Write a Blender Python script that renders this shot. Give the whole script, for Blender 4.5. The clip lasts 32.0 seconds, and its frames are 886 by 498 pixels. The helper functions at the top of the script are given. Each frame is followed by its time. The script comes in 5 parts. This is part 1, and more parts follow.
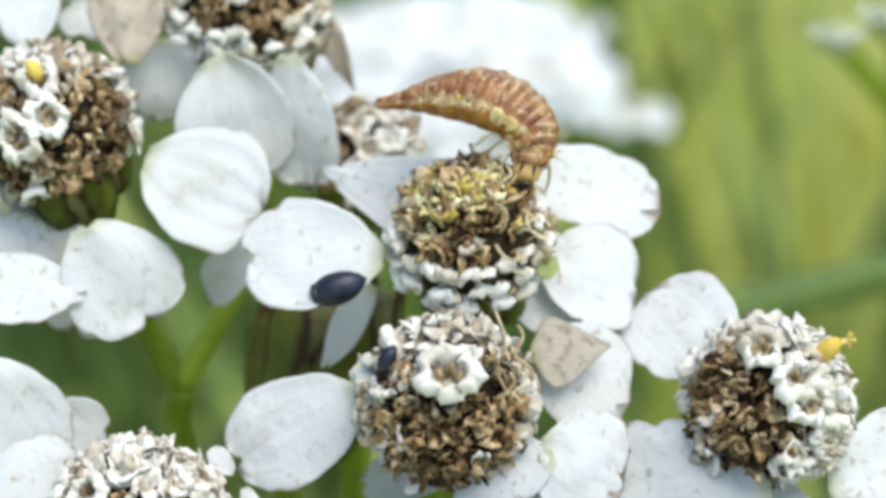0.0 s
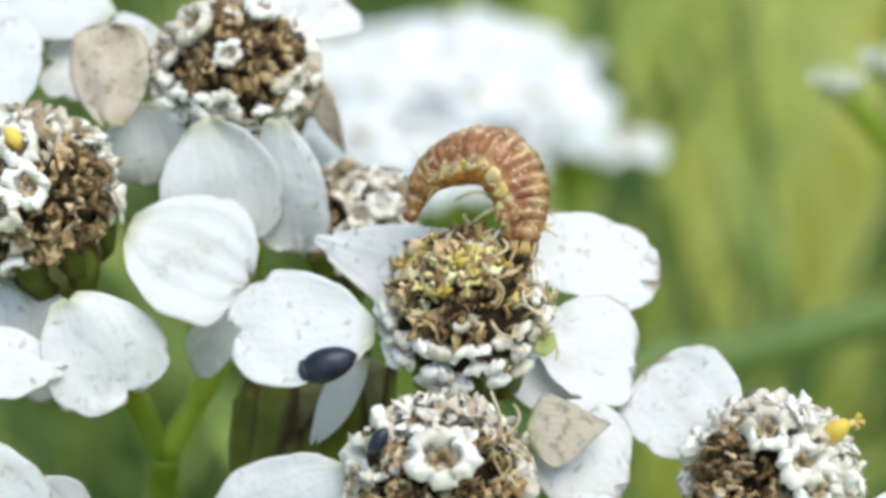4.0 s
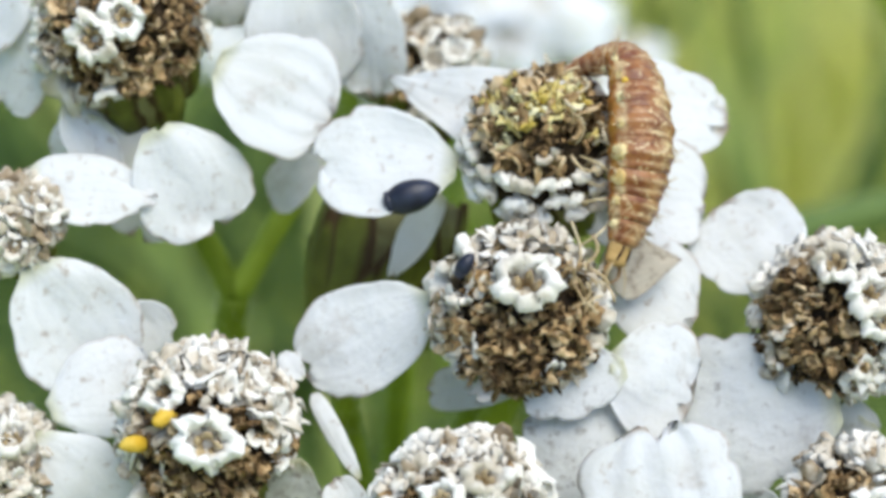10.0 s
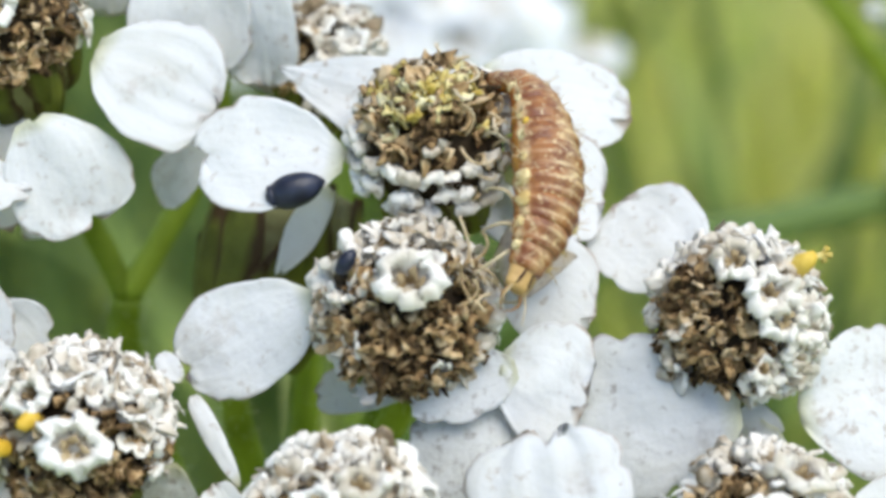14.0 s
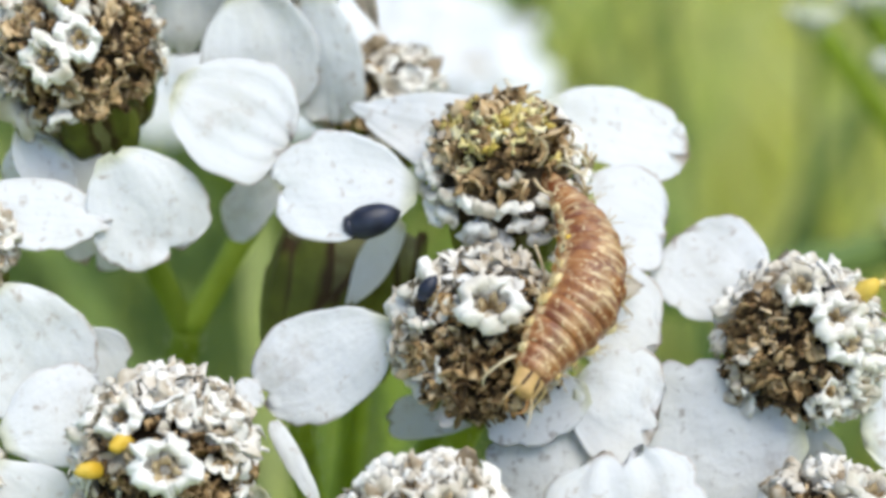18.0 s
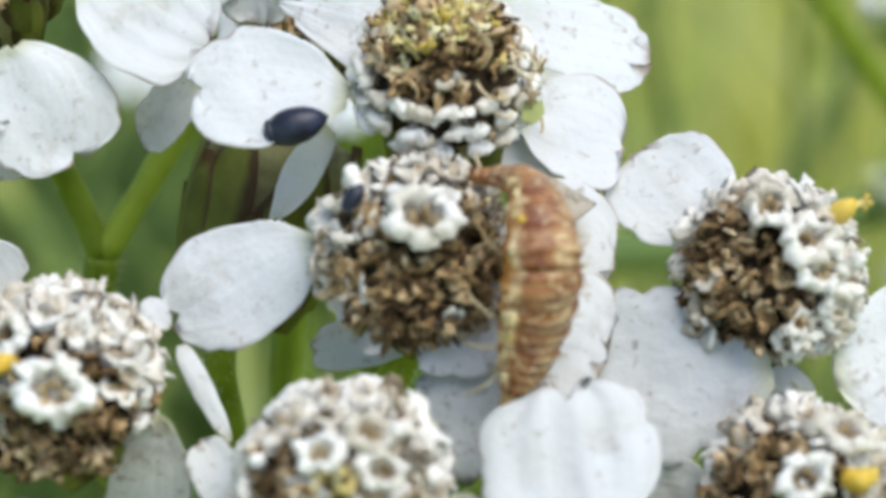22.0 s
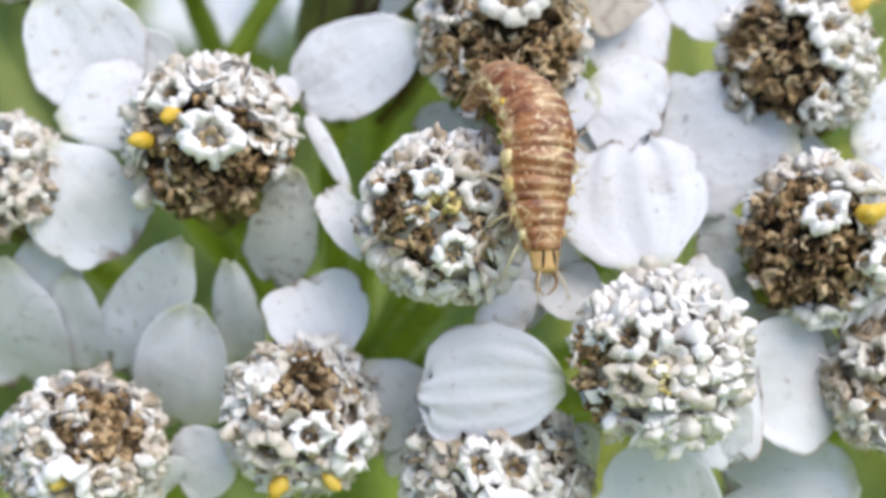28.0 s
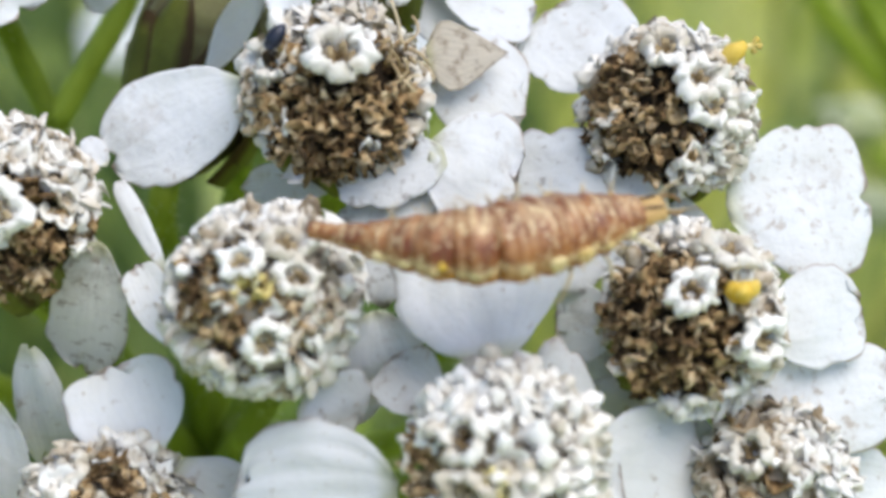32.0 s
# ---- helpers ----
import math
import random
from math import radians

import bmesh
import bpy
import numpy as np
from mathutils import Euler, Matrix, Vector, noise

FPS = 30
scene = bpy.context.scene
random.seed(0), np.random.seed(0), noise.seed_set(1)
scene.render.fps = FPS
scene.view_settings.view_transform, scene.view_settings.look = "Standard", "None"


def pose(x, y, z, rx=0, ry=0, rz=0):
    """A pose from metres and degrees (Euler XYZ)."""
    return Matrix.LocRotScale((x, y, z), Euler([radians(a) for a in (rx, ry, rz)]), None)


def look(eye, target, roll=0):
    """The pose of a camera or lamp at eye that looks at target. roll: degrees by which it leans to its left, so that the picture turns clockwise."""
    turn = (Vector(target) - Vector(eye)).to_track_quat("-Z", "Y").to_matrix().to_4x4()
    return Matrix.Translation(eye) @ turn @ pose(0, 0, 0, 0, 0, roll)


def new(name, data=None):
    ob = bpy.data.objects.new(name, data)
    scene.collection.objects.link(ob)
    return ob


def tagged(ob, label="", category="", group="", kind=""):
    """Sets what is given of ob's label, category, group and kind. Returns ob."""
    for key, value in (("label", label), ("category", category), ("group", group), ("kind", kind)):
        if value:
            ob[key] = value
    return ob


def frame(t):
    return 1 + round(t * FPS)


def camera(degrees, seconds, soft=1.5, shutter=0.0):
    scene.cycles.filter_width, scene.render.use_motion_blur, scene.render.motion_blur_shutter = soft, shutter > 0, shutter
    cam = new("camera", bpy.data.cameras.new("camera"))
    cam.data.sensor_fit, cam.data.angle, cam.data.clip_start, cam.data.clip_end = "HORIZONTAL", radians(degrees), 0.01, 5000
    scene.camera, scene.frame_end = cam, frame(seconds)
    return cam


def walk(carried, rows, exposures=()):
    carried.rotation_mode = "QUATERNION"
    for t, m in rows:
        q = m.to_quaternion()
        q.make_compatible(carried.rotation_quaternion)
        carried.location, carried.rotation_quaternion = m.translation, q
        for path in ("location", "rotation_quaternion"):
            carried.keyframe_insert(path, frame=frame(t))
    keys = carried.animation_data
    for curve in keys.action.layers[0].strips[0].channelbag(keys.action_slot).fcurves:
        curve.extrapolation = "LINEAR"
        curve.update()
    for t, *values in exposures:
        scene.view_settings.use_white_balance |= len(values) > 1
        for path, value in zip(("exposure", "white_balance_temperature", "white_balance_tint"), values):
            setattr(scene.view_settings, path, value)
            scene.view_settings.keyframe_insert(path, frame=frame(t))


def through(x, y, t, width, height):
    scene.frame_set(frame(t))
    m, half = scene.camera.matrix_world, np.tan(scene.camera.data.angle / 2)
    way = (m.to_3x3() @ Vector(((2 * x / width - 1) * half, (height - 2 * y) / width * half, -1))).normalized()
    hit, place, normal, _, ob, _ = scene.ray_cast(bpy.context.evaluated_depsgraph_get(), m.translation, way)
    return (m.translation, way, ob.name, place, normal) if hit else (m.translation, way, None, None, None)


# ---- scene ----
# The place is a yarrow umbel a few centimetres across. Places on it are given in millimetres as
# (right, up the picture slope, towards the viewer); SLOPE is how far that frame leans back from upright.
SLOPE = radians(32)


def mm(p):
    """A place on the umbel, in millimetres, as a place in the world."""
    x, y, z = p
    return Vector((x, y * math.sin(SLOPE) - z * math.cos(SLOPE), y * math.cos(SLOPE) + z * math.sin(SLOPE))) * 0.001


def way(p):
    return mm(p).normalized()


# ---- camera ----
cam = camera(25, 32.0, soft=3.8)
cam.data.dof.use_dof = True
cam.data.dof.focus_distance = 0.0327
cam.data.dof.aperture_fstop = 112.0
walk(cam, [
    (0.0, pose(0.003763, -0.031691, 0.015363, 64.053, 2.634, 1.931)),
    (0.5, pose(0.004026, -0.031350, 0.015259, 64.270, 2.671, 1.787)),
    (1.0, pose(0.004473, -0.031469, 0.015326, 64.080, 2.602, 1.634)),
    (1.5, pose(0.004068, -0.031464, 0.015390, 64.121, 2.592, 1.773)),
    (2.0, pose(0.003975, -0.031230, 0.015607, 64.400, 2.359, 1.815)),
    (2.5, pose(0.003613, -0.030945, 0.015683, 64.678, 2.255, 2.016)),
    (3.0, pose(0.003447, -0.030283, 0.015883, 64.784, 2.313, 1.873)),
    (3.5, pose(0.003721, -0.030464, 0.015728, 64.876, 2.453, 1.788)),
    (5.5, pose(0.003527, -0.028813, 0.015672, 62.836, 1.839, 1.378)),
    (6.0, pose(0.004375, -0.029006, 0.016135, 62.818, 1.594, 1.191)),
    (6.5, pose(0.004493, -0.030636, 0.016249, 62.497, 1.440, 1.371)),
    (7.0, pose(0.004233, -0.030588, 0.016078, 62.598, 1.292, 1.387)),
    (7.5, pose(0.003720, -0.029987, 0.015763, 62.706, 1.495, 1.408)),
    (8.0, pose(0.003689, -0.028925, 0.014811, 62.587, 1.468, 1.550)),
    (8.5, pose(0.002876, -0.028743, 0.014558, 62.336, 1.349, 1.708)),
    (9.0, pose(0.002376, -0.028825, 0.014454, 62.070, 1.369, 1.822)),
    (9.5, pose(0.001936, -0.030173, 0.014673, 62.121, 1.290, 1.847)),
    (10.0, pose(0.002004, -0.031962, 0.015026, 62.198, 1.180, 1.747)),
    (10.5, pose(0.001295, -0.031061, 0.015709, 62.120, 1.273, 1.520)),
    (11.0, pose(0.001693, -0.029718, 0.014684, 62.492, 1.240, 1.464)),
    (11.5, pose(0.002618, -0.029216, 0.015072, 62.188, 1.073, 1.164)),
    (12.0, pose(0.003554, -0.029928, 0.014348, 62.516, 0.751, 1.093)),
    (12.5, pose(0.003761, -0.030562, 0.015395, 62.148, 0.420, 1.190)),
    (13.0, pose(0.003294, -0.031469, 0.014909, 62.096, 0.822, 1.145)),
    (13.5, pose(0.003227, -0.030907, 0.014733, 62.479, 0.825, 1.061)),
    (14.0, pose(0.003386, -0.030769, 0.014182, 62.399, 0.754, 1.067)),
    (14.5, pose(0.002451, -0.031008, 0.014151, 62.177, 0.778, 1.030)),
    (15.0, pose(0.002060, -0.031068, 0.014179, 62.700, 0.909, 1.022)),
    (15.5, pose(0.002172, -0.030590, 0.014531, 62.369, 0.560, 0.892)),
    (17.5, pose(0.001388, -0.031413, 0.014500, 64.152, 0.137, -0.072)),
    (18.0, pose(0.001474, -0.031957, 0.014091, 64.287, 0.306, -0.028)),
    (18.5, pose(0.000979, -0.032391, 0.013867, 64.195, 0.251, 0.069)),
    (19.0, pose(0.001219, -0.032427, 0.013809, 64.167, 0.136, -0.114)),
    (19.5, pose(0.000745, -0.032900, 0.014185, 64.263, -0.162, 0.103)),
    (20.0, pose(0.000616, -0.032033, 0.013819, 64.488, -0.432, 0.192)),
    (20.5, pose(0.000638, -0.031247, 0.012463, 63.979, -0.471, -0.104)),
    (21.0, pose(0.001511, -0.030929, 0.011658, 63.753, -0.552, -0.354)),
    (21.5, pose(0.002208, -0.030315, 0.011081, 63.635, -0.989, -0.712)),
    (22.0, pose(0.002276, -0.029393, 0.011720, 63.636, -0.900, 0.007)),
    (22.5, pose(0.002561, -0.029745, 0.012048, 63.143, -0.886, 0.416)),
    (23.0, pose(0.002705, -0.029565, 0.011428, 63.055, -0.561, 0.235)),
    (23.5, pose(0.002788, -0.029526, 0.012110, 62.899, -0.554, 0.381)),
    (24.0, pose(0.002330, -0.030504, 0.011784, 62.616, -0.807, 0.523)),
    (24.5, pose(0.001362, -0.031365, 0.011828, 62.259, -0.552, 0.911)),
    (26.5, pose(0.001442, -0.033036, 0.011017, 62.926, -0.764, 0.974)),
    (27.0, pose(0.000424, -0.035154, 0.010735, 62.584, -0.923, 1.001)),
    (27.5, pose(0.000769, -0.037559, 0.011679, 62.517, -0.932, 0.878)),
    (28.0, pose(0.001184, -0.036520, 0.011294, 63.058, -1.020, 0.760)),
    (28.5, pose(0.000455, -0.034998, 0.011442, 63.177, -1.175, 1.054)),
    (29.0, pose(0.001415, -0.034075, 0.011426, 63.521, -0.921, 0.580)),
    (29.5, pose(0.003190, -0.033220, 0.011594, 63.650, -1.255, -0.122)),
    (30.0, pose(0.003934, -0.033401, 0.011451, 63.376, -1.412, -0.342)),
    (30.5, pose(0.004542, -0.033494, 0.010979, 63.229, -1.136, -0.011)),
    (31.0, pose(0.003896, -0.034597, 0.011569, 63.023, -1.164, -0.406)),
    (31.5, pose(0.003388, -0.034313, 0.011107, 62.847, -0.763, -0.247)),
    (32.0, pose(0.003454, -0.032433, 0.010566, 63.335, -0.967, -0.246)),
], exposures=[(0, 0.55, 6660, 4), (6, 0.56, 6640, 3), (10, 0.55, 6600, 5), (20, 0.55, 6610, 6), (23, 0.44, 6600, 6), (25, 0.45, 6600, 8), (28, 0.58, 6440, 14), (30, 0.55, 6590, 9), (32, 0.54, 6520, 10)])

# ---- world and sun ----
world = bpy.data.worlds.new("sky")
scene.world = world
world.use_nodes = True
wn = world.node_tree.nodes
sky = wn.new("ShaderNodeTexSky")
sky.sky_type = "NISHITA"
sky.sun_disc = False
sky.sun_elevation, sky.sun_rotation = radians(66), radians(132)
wn["Background"].inputs["Strength"].default_value = 0.145
world.node_tree.links.new(sky.outputs["Color"], wn["Background"].inputs["Color"])
sun = new("sun", bpy.data.lights.new("sun", "SUN"))
sun.data.energy, sun.data.angle, sun.data.color = 2.15, radians(48), (1.0, 0.965, 0.91)
sun.matrix_basis = look((0.30, -0.27, 0.915), (0, 0, 0))


# ---- materials ----
def material(name, base, rough=0.6, spec=0.3):
    m = bpy.data.materials.new(name)
    m.use_nodes = True
    b = m.node_tree.nodes["Principled BSDF"]
    b.inputs["Base Color"].default_value = (*base, 1)
    b.inputs["Roughness"].default_value = rough
    b.inputs["Specular IOR Level"].default_value = spec
    return m, m.node_tree, b


def coords(tree, kind="Object"):
    return tree.nodes.new("ShaderNodeTexCoord").outputs[kind]


def noise_of(tree, vec, scale, detail=4.0, rough=0.55):
    n = tree.nodes.new("ShaderNodeTexNoise")
    n.inputs["Scale"].default_value, n.inputs["Detail"].default_value, n.inputs["Roughness"].default_value = scale, detail, rough
    tree.links.new(vec, n.inputs["Vector"])
    return n.outputs["Fac"]


def ramp(tree, fac, *stops):
    r = tree.nodes.new("ShaderNodeValToRGB")
    while len(r.color_ramp.elements) < len(stops):
        r.color_ramp.elements.new(0.5)
    for e, (at, c) in zip(r.color_ramp.elements, stops):
        e.position, e.color = at, (*c, 1)
    tree.links.new(fac, r.inputs["Fac"])
    return r.outputs["Color"]


def mixed(tree, fac, a, b, blend="MIX"):
    n = tree.nodes.new("ShaderNodeMix")
    n.data_type, n.blend_type = "RGBA", blend
    for socket, value in ((n.inputs[0], fac), (n.inputs[6], a), (n.inputs[7], b)):
        if isinstance(value, bpy.types.NodeSocket):
            tree.links.new(value, socket)
        elif isinstance(value, tuple):
            socket.default_value = (*value, 1)
        else:
            socket.default_value = value
    return n.outputs[2]


def maths(tree, op, a, b=0.0):
    n = tree.nodes.new("ShaderNodeMath")
    n.operation = op
    for socket, value in zip(n.inputs, (a, b)):
        if isinstance(value, bpy.types.NodeSocket):
            tree.links.new(value, socket)
        else:
            socket.default_value = value
    return n.outputs[0]


def bump(tree, bsdf, height, strength, distance):
    n = tree.nodes.new("ShaderNodeBump")
    n.inputs["Strength"].default_value, n.inputs["Distance"].default_value = strength, distance
    tree.links.new(height, n.inputs["Height"])
    tree.links.new(n.outputs["Normal"], bsdf.inputs["Normal"])


def seeded(tree, vec, spread=0.05):
    """Shifts a texture by the object's random number, so that alike pieces differ."""
    info = tree.nodes.new("ShaderNodeObjectInfo")
    add = tree.nodes.new("ShaderNodeVectorMath")
    add.operation = "ADD"
    tree.links.new(vec, add.inputs[0])
    tree.links.new(maths(tree, "MULTIPLY", info.outputs["Random"], spread), add.inputs[1])
    return add.outputs[0], info.outputs["Random"]


def petal_material(name, white, speck, amount, through, rim=0.5, veined=0.045):
    """Thin petal skin: faint veins along it, fine specks, a stain here and there, a withered rim at the tip and a green foot."""
    m, t, b = material(name, white, 0.6, 0.2)
    vec, rnd = seeded(t, coords(t))
    broad = ramp(t, noise_of(t, vec, 900, 5, 0.6), (0.3, (white[0] * 0.93, white[1] * 0.92, white[2] * 0.89)), (0.55, white))
    uv = t.nodes.new("ShaderNodeSeparateXYZ")
    t.links.new(coords(t, "UV"), uv.inputs[0])
    across = maths(t, "ABSOLUTE", maths(t, "SUBTRACT", maths(t, "MULTIPLY", uv.outputs[0], 2.0), 1.0))
    sway = maths(t, "MULTIPLY", maths(t, "SUBTRACT", noise_of(t, vec, 1400, 4), 0.5), 0.22)
    lines = maths(t, "SINE", maths(t, "MULTIPLY", maths(t, "ADD", uv.outputs[0], sway), 62.0))
    vein = ramp(t, lines, (0.55, (0, 0, 0)), (1.0, (1, 1, 1)))
    colour = mixed(t, maths(t, "MULTIPLY", vein, veined), broad, (white[0] * 0.5, white[1] * 0.52, white[2] * 0.50))
    speckled = maths(t, "ADD", noise_of(t, vec, 4600, 3.5, 0.6), maths(t, "MULTIPLY", maths(t, "SUBTRACT", rnd, 0.5), 0.07))
    dots = ramp(t, speckled, (amount - 0.02, (0, 0, 0)), (amount + 0.11, (1, 1, 1)))
    stain = ramp(t, noise_of(t, vec, 800, 5, 0.7), (amount - 0.03, (0, 0, 0)), (amount + 0.12, (1, 1, 1)))
    colour = mixed(t, maths(t, "MULTIPLY", dots, 0.55), colour, speck)
    colour = mixed(t, maths(t, "MULTIPLY", stain, 0.40), colour, speck)
    edge = maths(t, "MAXIMUM", maths(t, "POWER", across, 3.0), maths(t, "POWER", uv.outputs[1], 5.0))
    worn = maths(t, "ADD", edge, maths(t, "MULTIPLY", maths(t, "SUBTRACT", noise_of(t, vec, 2600, 4, 0.7), 0.5), 0.55))
    worn = maths(t, "MULTIPLY", ramp(t, worn, (0.86, (0, 0, 0)), (1.02, (1, 1, 1))), ramp(t, uv.outputs[1], (0.45, (0, 0, 0)), (0.8, (1, 1, 1))))
    colour = mixed(t, maths(t, "MULTIPLY", worn, rim), colour, speck)
    brink = ramp(t, maths(t, "MAXIMUM", across, uv.outputs[1]), (0.93, (0, 0, 0)), (0.99, (1, 1, 1)))
    broken = ramp(t, noise_of(t, vec, 1700, 3, 0.6), (0.44, (0, 0, 0)), (0.62, (1, 1, 1)))
    brink = maths(t, "MULTIPLY", maths(t, "MULTIPLY", brink, broken), ramp(t, uv.outputs[1], (0.35, (0, 0, 0)), (0.7, (1, 1, 1))))
    colour = mixed(t, maths(t, "MULTIPLY", brink, rim * 0.7), colour, speck)
    colour = mixed(t, maths(t, "MULTIPLY", ramp(t, uv.outputs[1], (0.02, (1, 1, 1)), (0.13, (0, 0, 0))), 0.55), colour, (0.50, 0.50, 0.22))
    t.links.new(colour, b.inputs["Base Color"])
    grain = maths(t, "ADD", maths(t, "MULTIPLY", lines, -0.045), maths(t, "ADD", noise_of(t, vec, 5000, 5, 0.65), maths(t, "MULTIPLY", noise_of(t, vec, 1500, 4, 0.6), 1.6)))
    bump(t, b, grain, 0.6, 0.00005)
    glass = t.nodes.new("ShaderNodeBsdfTranslucent")
    t.links.new(colour, glass.inputs["Color"])
    mix = t.nodes.new("ShaderNodeMixShader")
    mix.inputs[0].default_value = through
    t.links.new(b.outputs[0], mix.inputs[1])
    t.links.new(glass.outputs[0], mix.inputs[2])
    t.links.new(mix.outputs[0], t.nodes["Material Output"].inputs["Surface"])
    return m


def tinted(name, stops, scale, rough, bumps, spec=0.3, seed_by=0.05):
    """A surface whose colour wanders between the stops, with a finer grain as relief."""
    m, t, b = material(name, stops[0], rough, spec)
    vec, rnd = seeded(t, coords(t), seed_by)
    n = noise_of(t, vec, scale, 5, 0.6)
    lift = maths(t, "ADD", n, maths(t, "MULTIPLY", maths(t, "SUBTRACT", rnd, 0.5), 0.35))
    t.links.new(ramp(t, lift, *[(0.3 + 0.4 * i / (len(stops) - 1), c) for i, c in enumerate(stops)]), b.inputs["Base Color"])
    bump(t, b, noise_of(t, vec, scale * 4, 4), 0.5, bumps)
    return m


PETAL = petal_material("white_petal", (0.83, 0.833, 0.835), (0.34, 0.24, 0.15), 0.625, 0.30, 0.75)
DUSTY = petal_material("dusty_petal", (0.77, 0.78, 0.79), (0.20, 0.155, 0.12), 0.600, 0.28, 0.6, 0.05)
PAPER = petal_material("papery_petal", (0.66, 0.60, 0.50), (0.20, 0.12, 0.06), 0.555, 0.40, 1.0, 0.25)
RIBBED = petal_material("ribbed_petal", (0.83, 0.833, 0.835), (0.36, 0.26, 0.16), 0.64, 0.35, 0.5, 0.06)
STAINED = petal_material("stained_petal", (0.76, 0.74, 0.71), (0.18, 0.10, 0.05), 0.585, 0.25)
TAN = petal_material("dry_petal", (0.66, 0.57, 0.46), (0.22, 0.12, 0.05), 0.56, 0.25, 0.9, 0.12)
WHITE = tinted("white_corolla", ((0.30, 0.225, 0.14), (0.59, 0.52, 0.415), (0.76, 0.72, 0.645), (0.82, 0.795, 0.74)), 1500, 0.6, 0.00003)
BROWN = tinted("withered_corolla", ((0.036, 0.021, 0.009), (0.22, 0.136, 0.062), (0.46, 0.31, 0.15), (0.66, 0.51, 0.32)), 3400, 0.75, 0.00004, 0.2)
# near-black paints the shade deep between spent florets; also the stigmas' own colour
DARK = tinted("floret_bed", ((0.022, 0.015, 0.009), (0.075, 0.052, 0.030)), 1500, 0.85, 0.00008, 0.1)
STRAW = tinted("pale_floret_bed", ((0.26, 0.20, 0.13), (0.52, 0.46, 0.37)), 1500, 0.8, 0.00008, 0.1)
YELLOW = tinted("pollen_yellow", ((0.60, 0.36, 0.02), (0.76, 0.56, 0.12)), 3000, 0.6, 0.00003)
LEAF = petal_material("leaf_scrap", (0.50, 0.55, 0.22), (0.2, 0.2, 0.05), 0.7, 0.35)
GREEN = tinted("stalk_green", ((0.15, 0.215, 0.012), (0.31, 0.40, 0.045)), 700, 0.6, 0.00005)
BRACT = tinted("bract_olive", ((0.055, 0.035, 0.015), (0.11, 0.09, 0.03), (0.21, 0.20, 0.08)), 900, 0.6, 0.00005)
SCALE, ct, cb = material("bract_scale", (0.13, 0.15, 0.05), 0.6, 0.2)
cvec, crnd = seeded(ct, coords(ct))
cuv = ct.nodes.new("ShaderNodeSeparateXYZ")
ct.links.new(coords(ct, "UV"), cuv.inputs[0])
cedge = maths(ct, "MAXIMUM", maths(ct, "ABSOLUTE", maths(ct, "SUBTRACT", maths(ct, "MULTIPLY", cuv.outputs[0], 2.0), 1.0)), maths(ct, "POWER", cuv.outputs[1], 4.0))
cedge = maths(ct, "ADD", cedge, maths(ct, "MULTIPLY", maths(ct, "SUBTRACT", noise_of(ct, cvec, 1800, 4), 0.5), 0.5))
cgreen = ramp(ct, noise_of(ct, cvec, 900, 5), (0.35, (0.080, 0.088, 0.013)), (0.65, (0.18, 0.195, 0.034)))
ct.links.new(mixed(ct, ramp(ct, cedge, (0.50, (0, 0, 0)), (0.80, (1, 1, 1))), cgreen, (0.058, 0.034, 0.012)), cb.inputs["Base Color"])
bump(ct, cb, noise_of(ct, cvec, 4000, 4), 0.5, 0.00004)
SHOOT = tinted("shoot_green", ((0.075, 0.125, 0.035), (0.14, 0.205, 0.055)), 300, 0.6, 0.00005)
BUD = tinted("bud_cream", ((0.30, 0.34, 0.16), (0.58, 0.58, 0.40)), 900, 0.6, 0.00005)


# ---- building helpers ----
def part(name, data, mat, parent, label="", m=None, smooth=True):
    """Links a bmesh (or a shared mesh) as one mesh object under a thing or a part, at the local pose m."""
    if isinstance(data, bmesh.types.BMesh):
        me = bpy.data.meshes.new(name)
        data.to_mesh(me)
        data.free()
        if smooth:
            me.shade_smooth()
        data = me
    if mat and not data.materials:
        data.materials.append(mat)
    ob = new(name, data)
    if parent:
        ob.parent = parent
    if m is not None:
        ob.matrix_basis = m
    if label:
        tagged(ob, label)
    return ob


def frame_of(axis, hint=(0, 0, 1), origin=(0, 0, 0)):
    """A pose whose z runs along axis and whose y leans to hint."""
    z = Vector(axis).normalized()
    x = Vector(hint).cross(z)
    x = x.normalized() if x.length > 1e-6 else z.orthogonal().normalized()
    y = z.cross(x)
    m = Matrix((x, y, z)).transposed().to_4x4()
    m.translation = origin
    return m


def grid(bm, rows, wrap=False):
    """Faces over rows of points."""
    vs = [[bm.verts.new(p) for p in r] for r in rows]
    n = len(vs[0])
    for a, b in zip(vs, vs[1:]):
        for i in range(n if wrap else n - 1):
            j = (i + 1) % n
            bm.faces.new((a[i], a[j], b[j], b[i]))
    return vs


def tube(bm, pts, radii, sides=10, cap=True):
    """A tapering round bar along points."""
    rows = []
    prev = None
    for i, p in enumerate(pts):
        d = (pts[min(i + 1, len(pts) - 1)] - pts[max(i - 1, 0)]).normalized()
        x = prev.cross(d).cross(d).normalized() * -1 if prev is not None and prev.cross(d).length > 1e-4 else d.orthogonal().normalized()
        if prev is not None:
            x = (prev - d * prev.dot(d)).normalized()
        prev = x
        y = d.cross(x)
        rows.append([p + (x * math.cos(a) + y * math.sin(a)) * radii[i] for a in [2 * math.pi * k / sides for k in range(sides)]])
    vs = grid(bm, rows, True)
    if cap:
        bm.faces.new(vs[0][::-1])
        bm.faces.new(vs[-1])


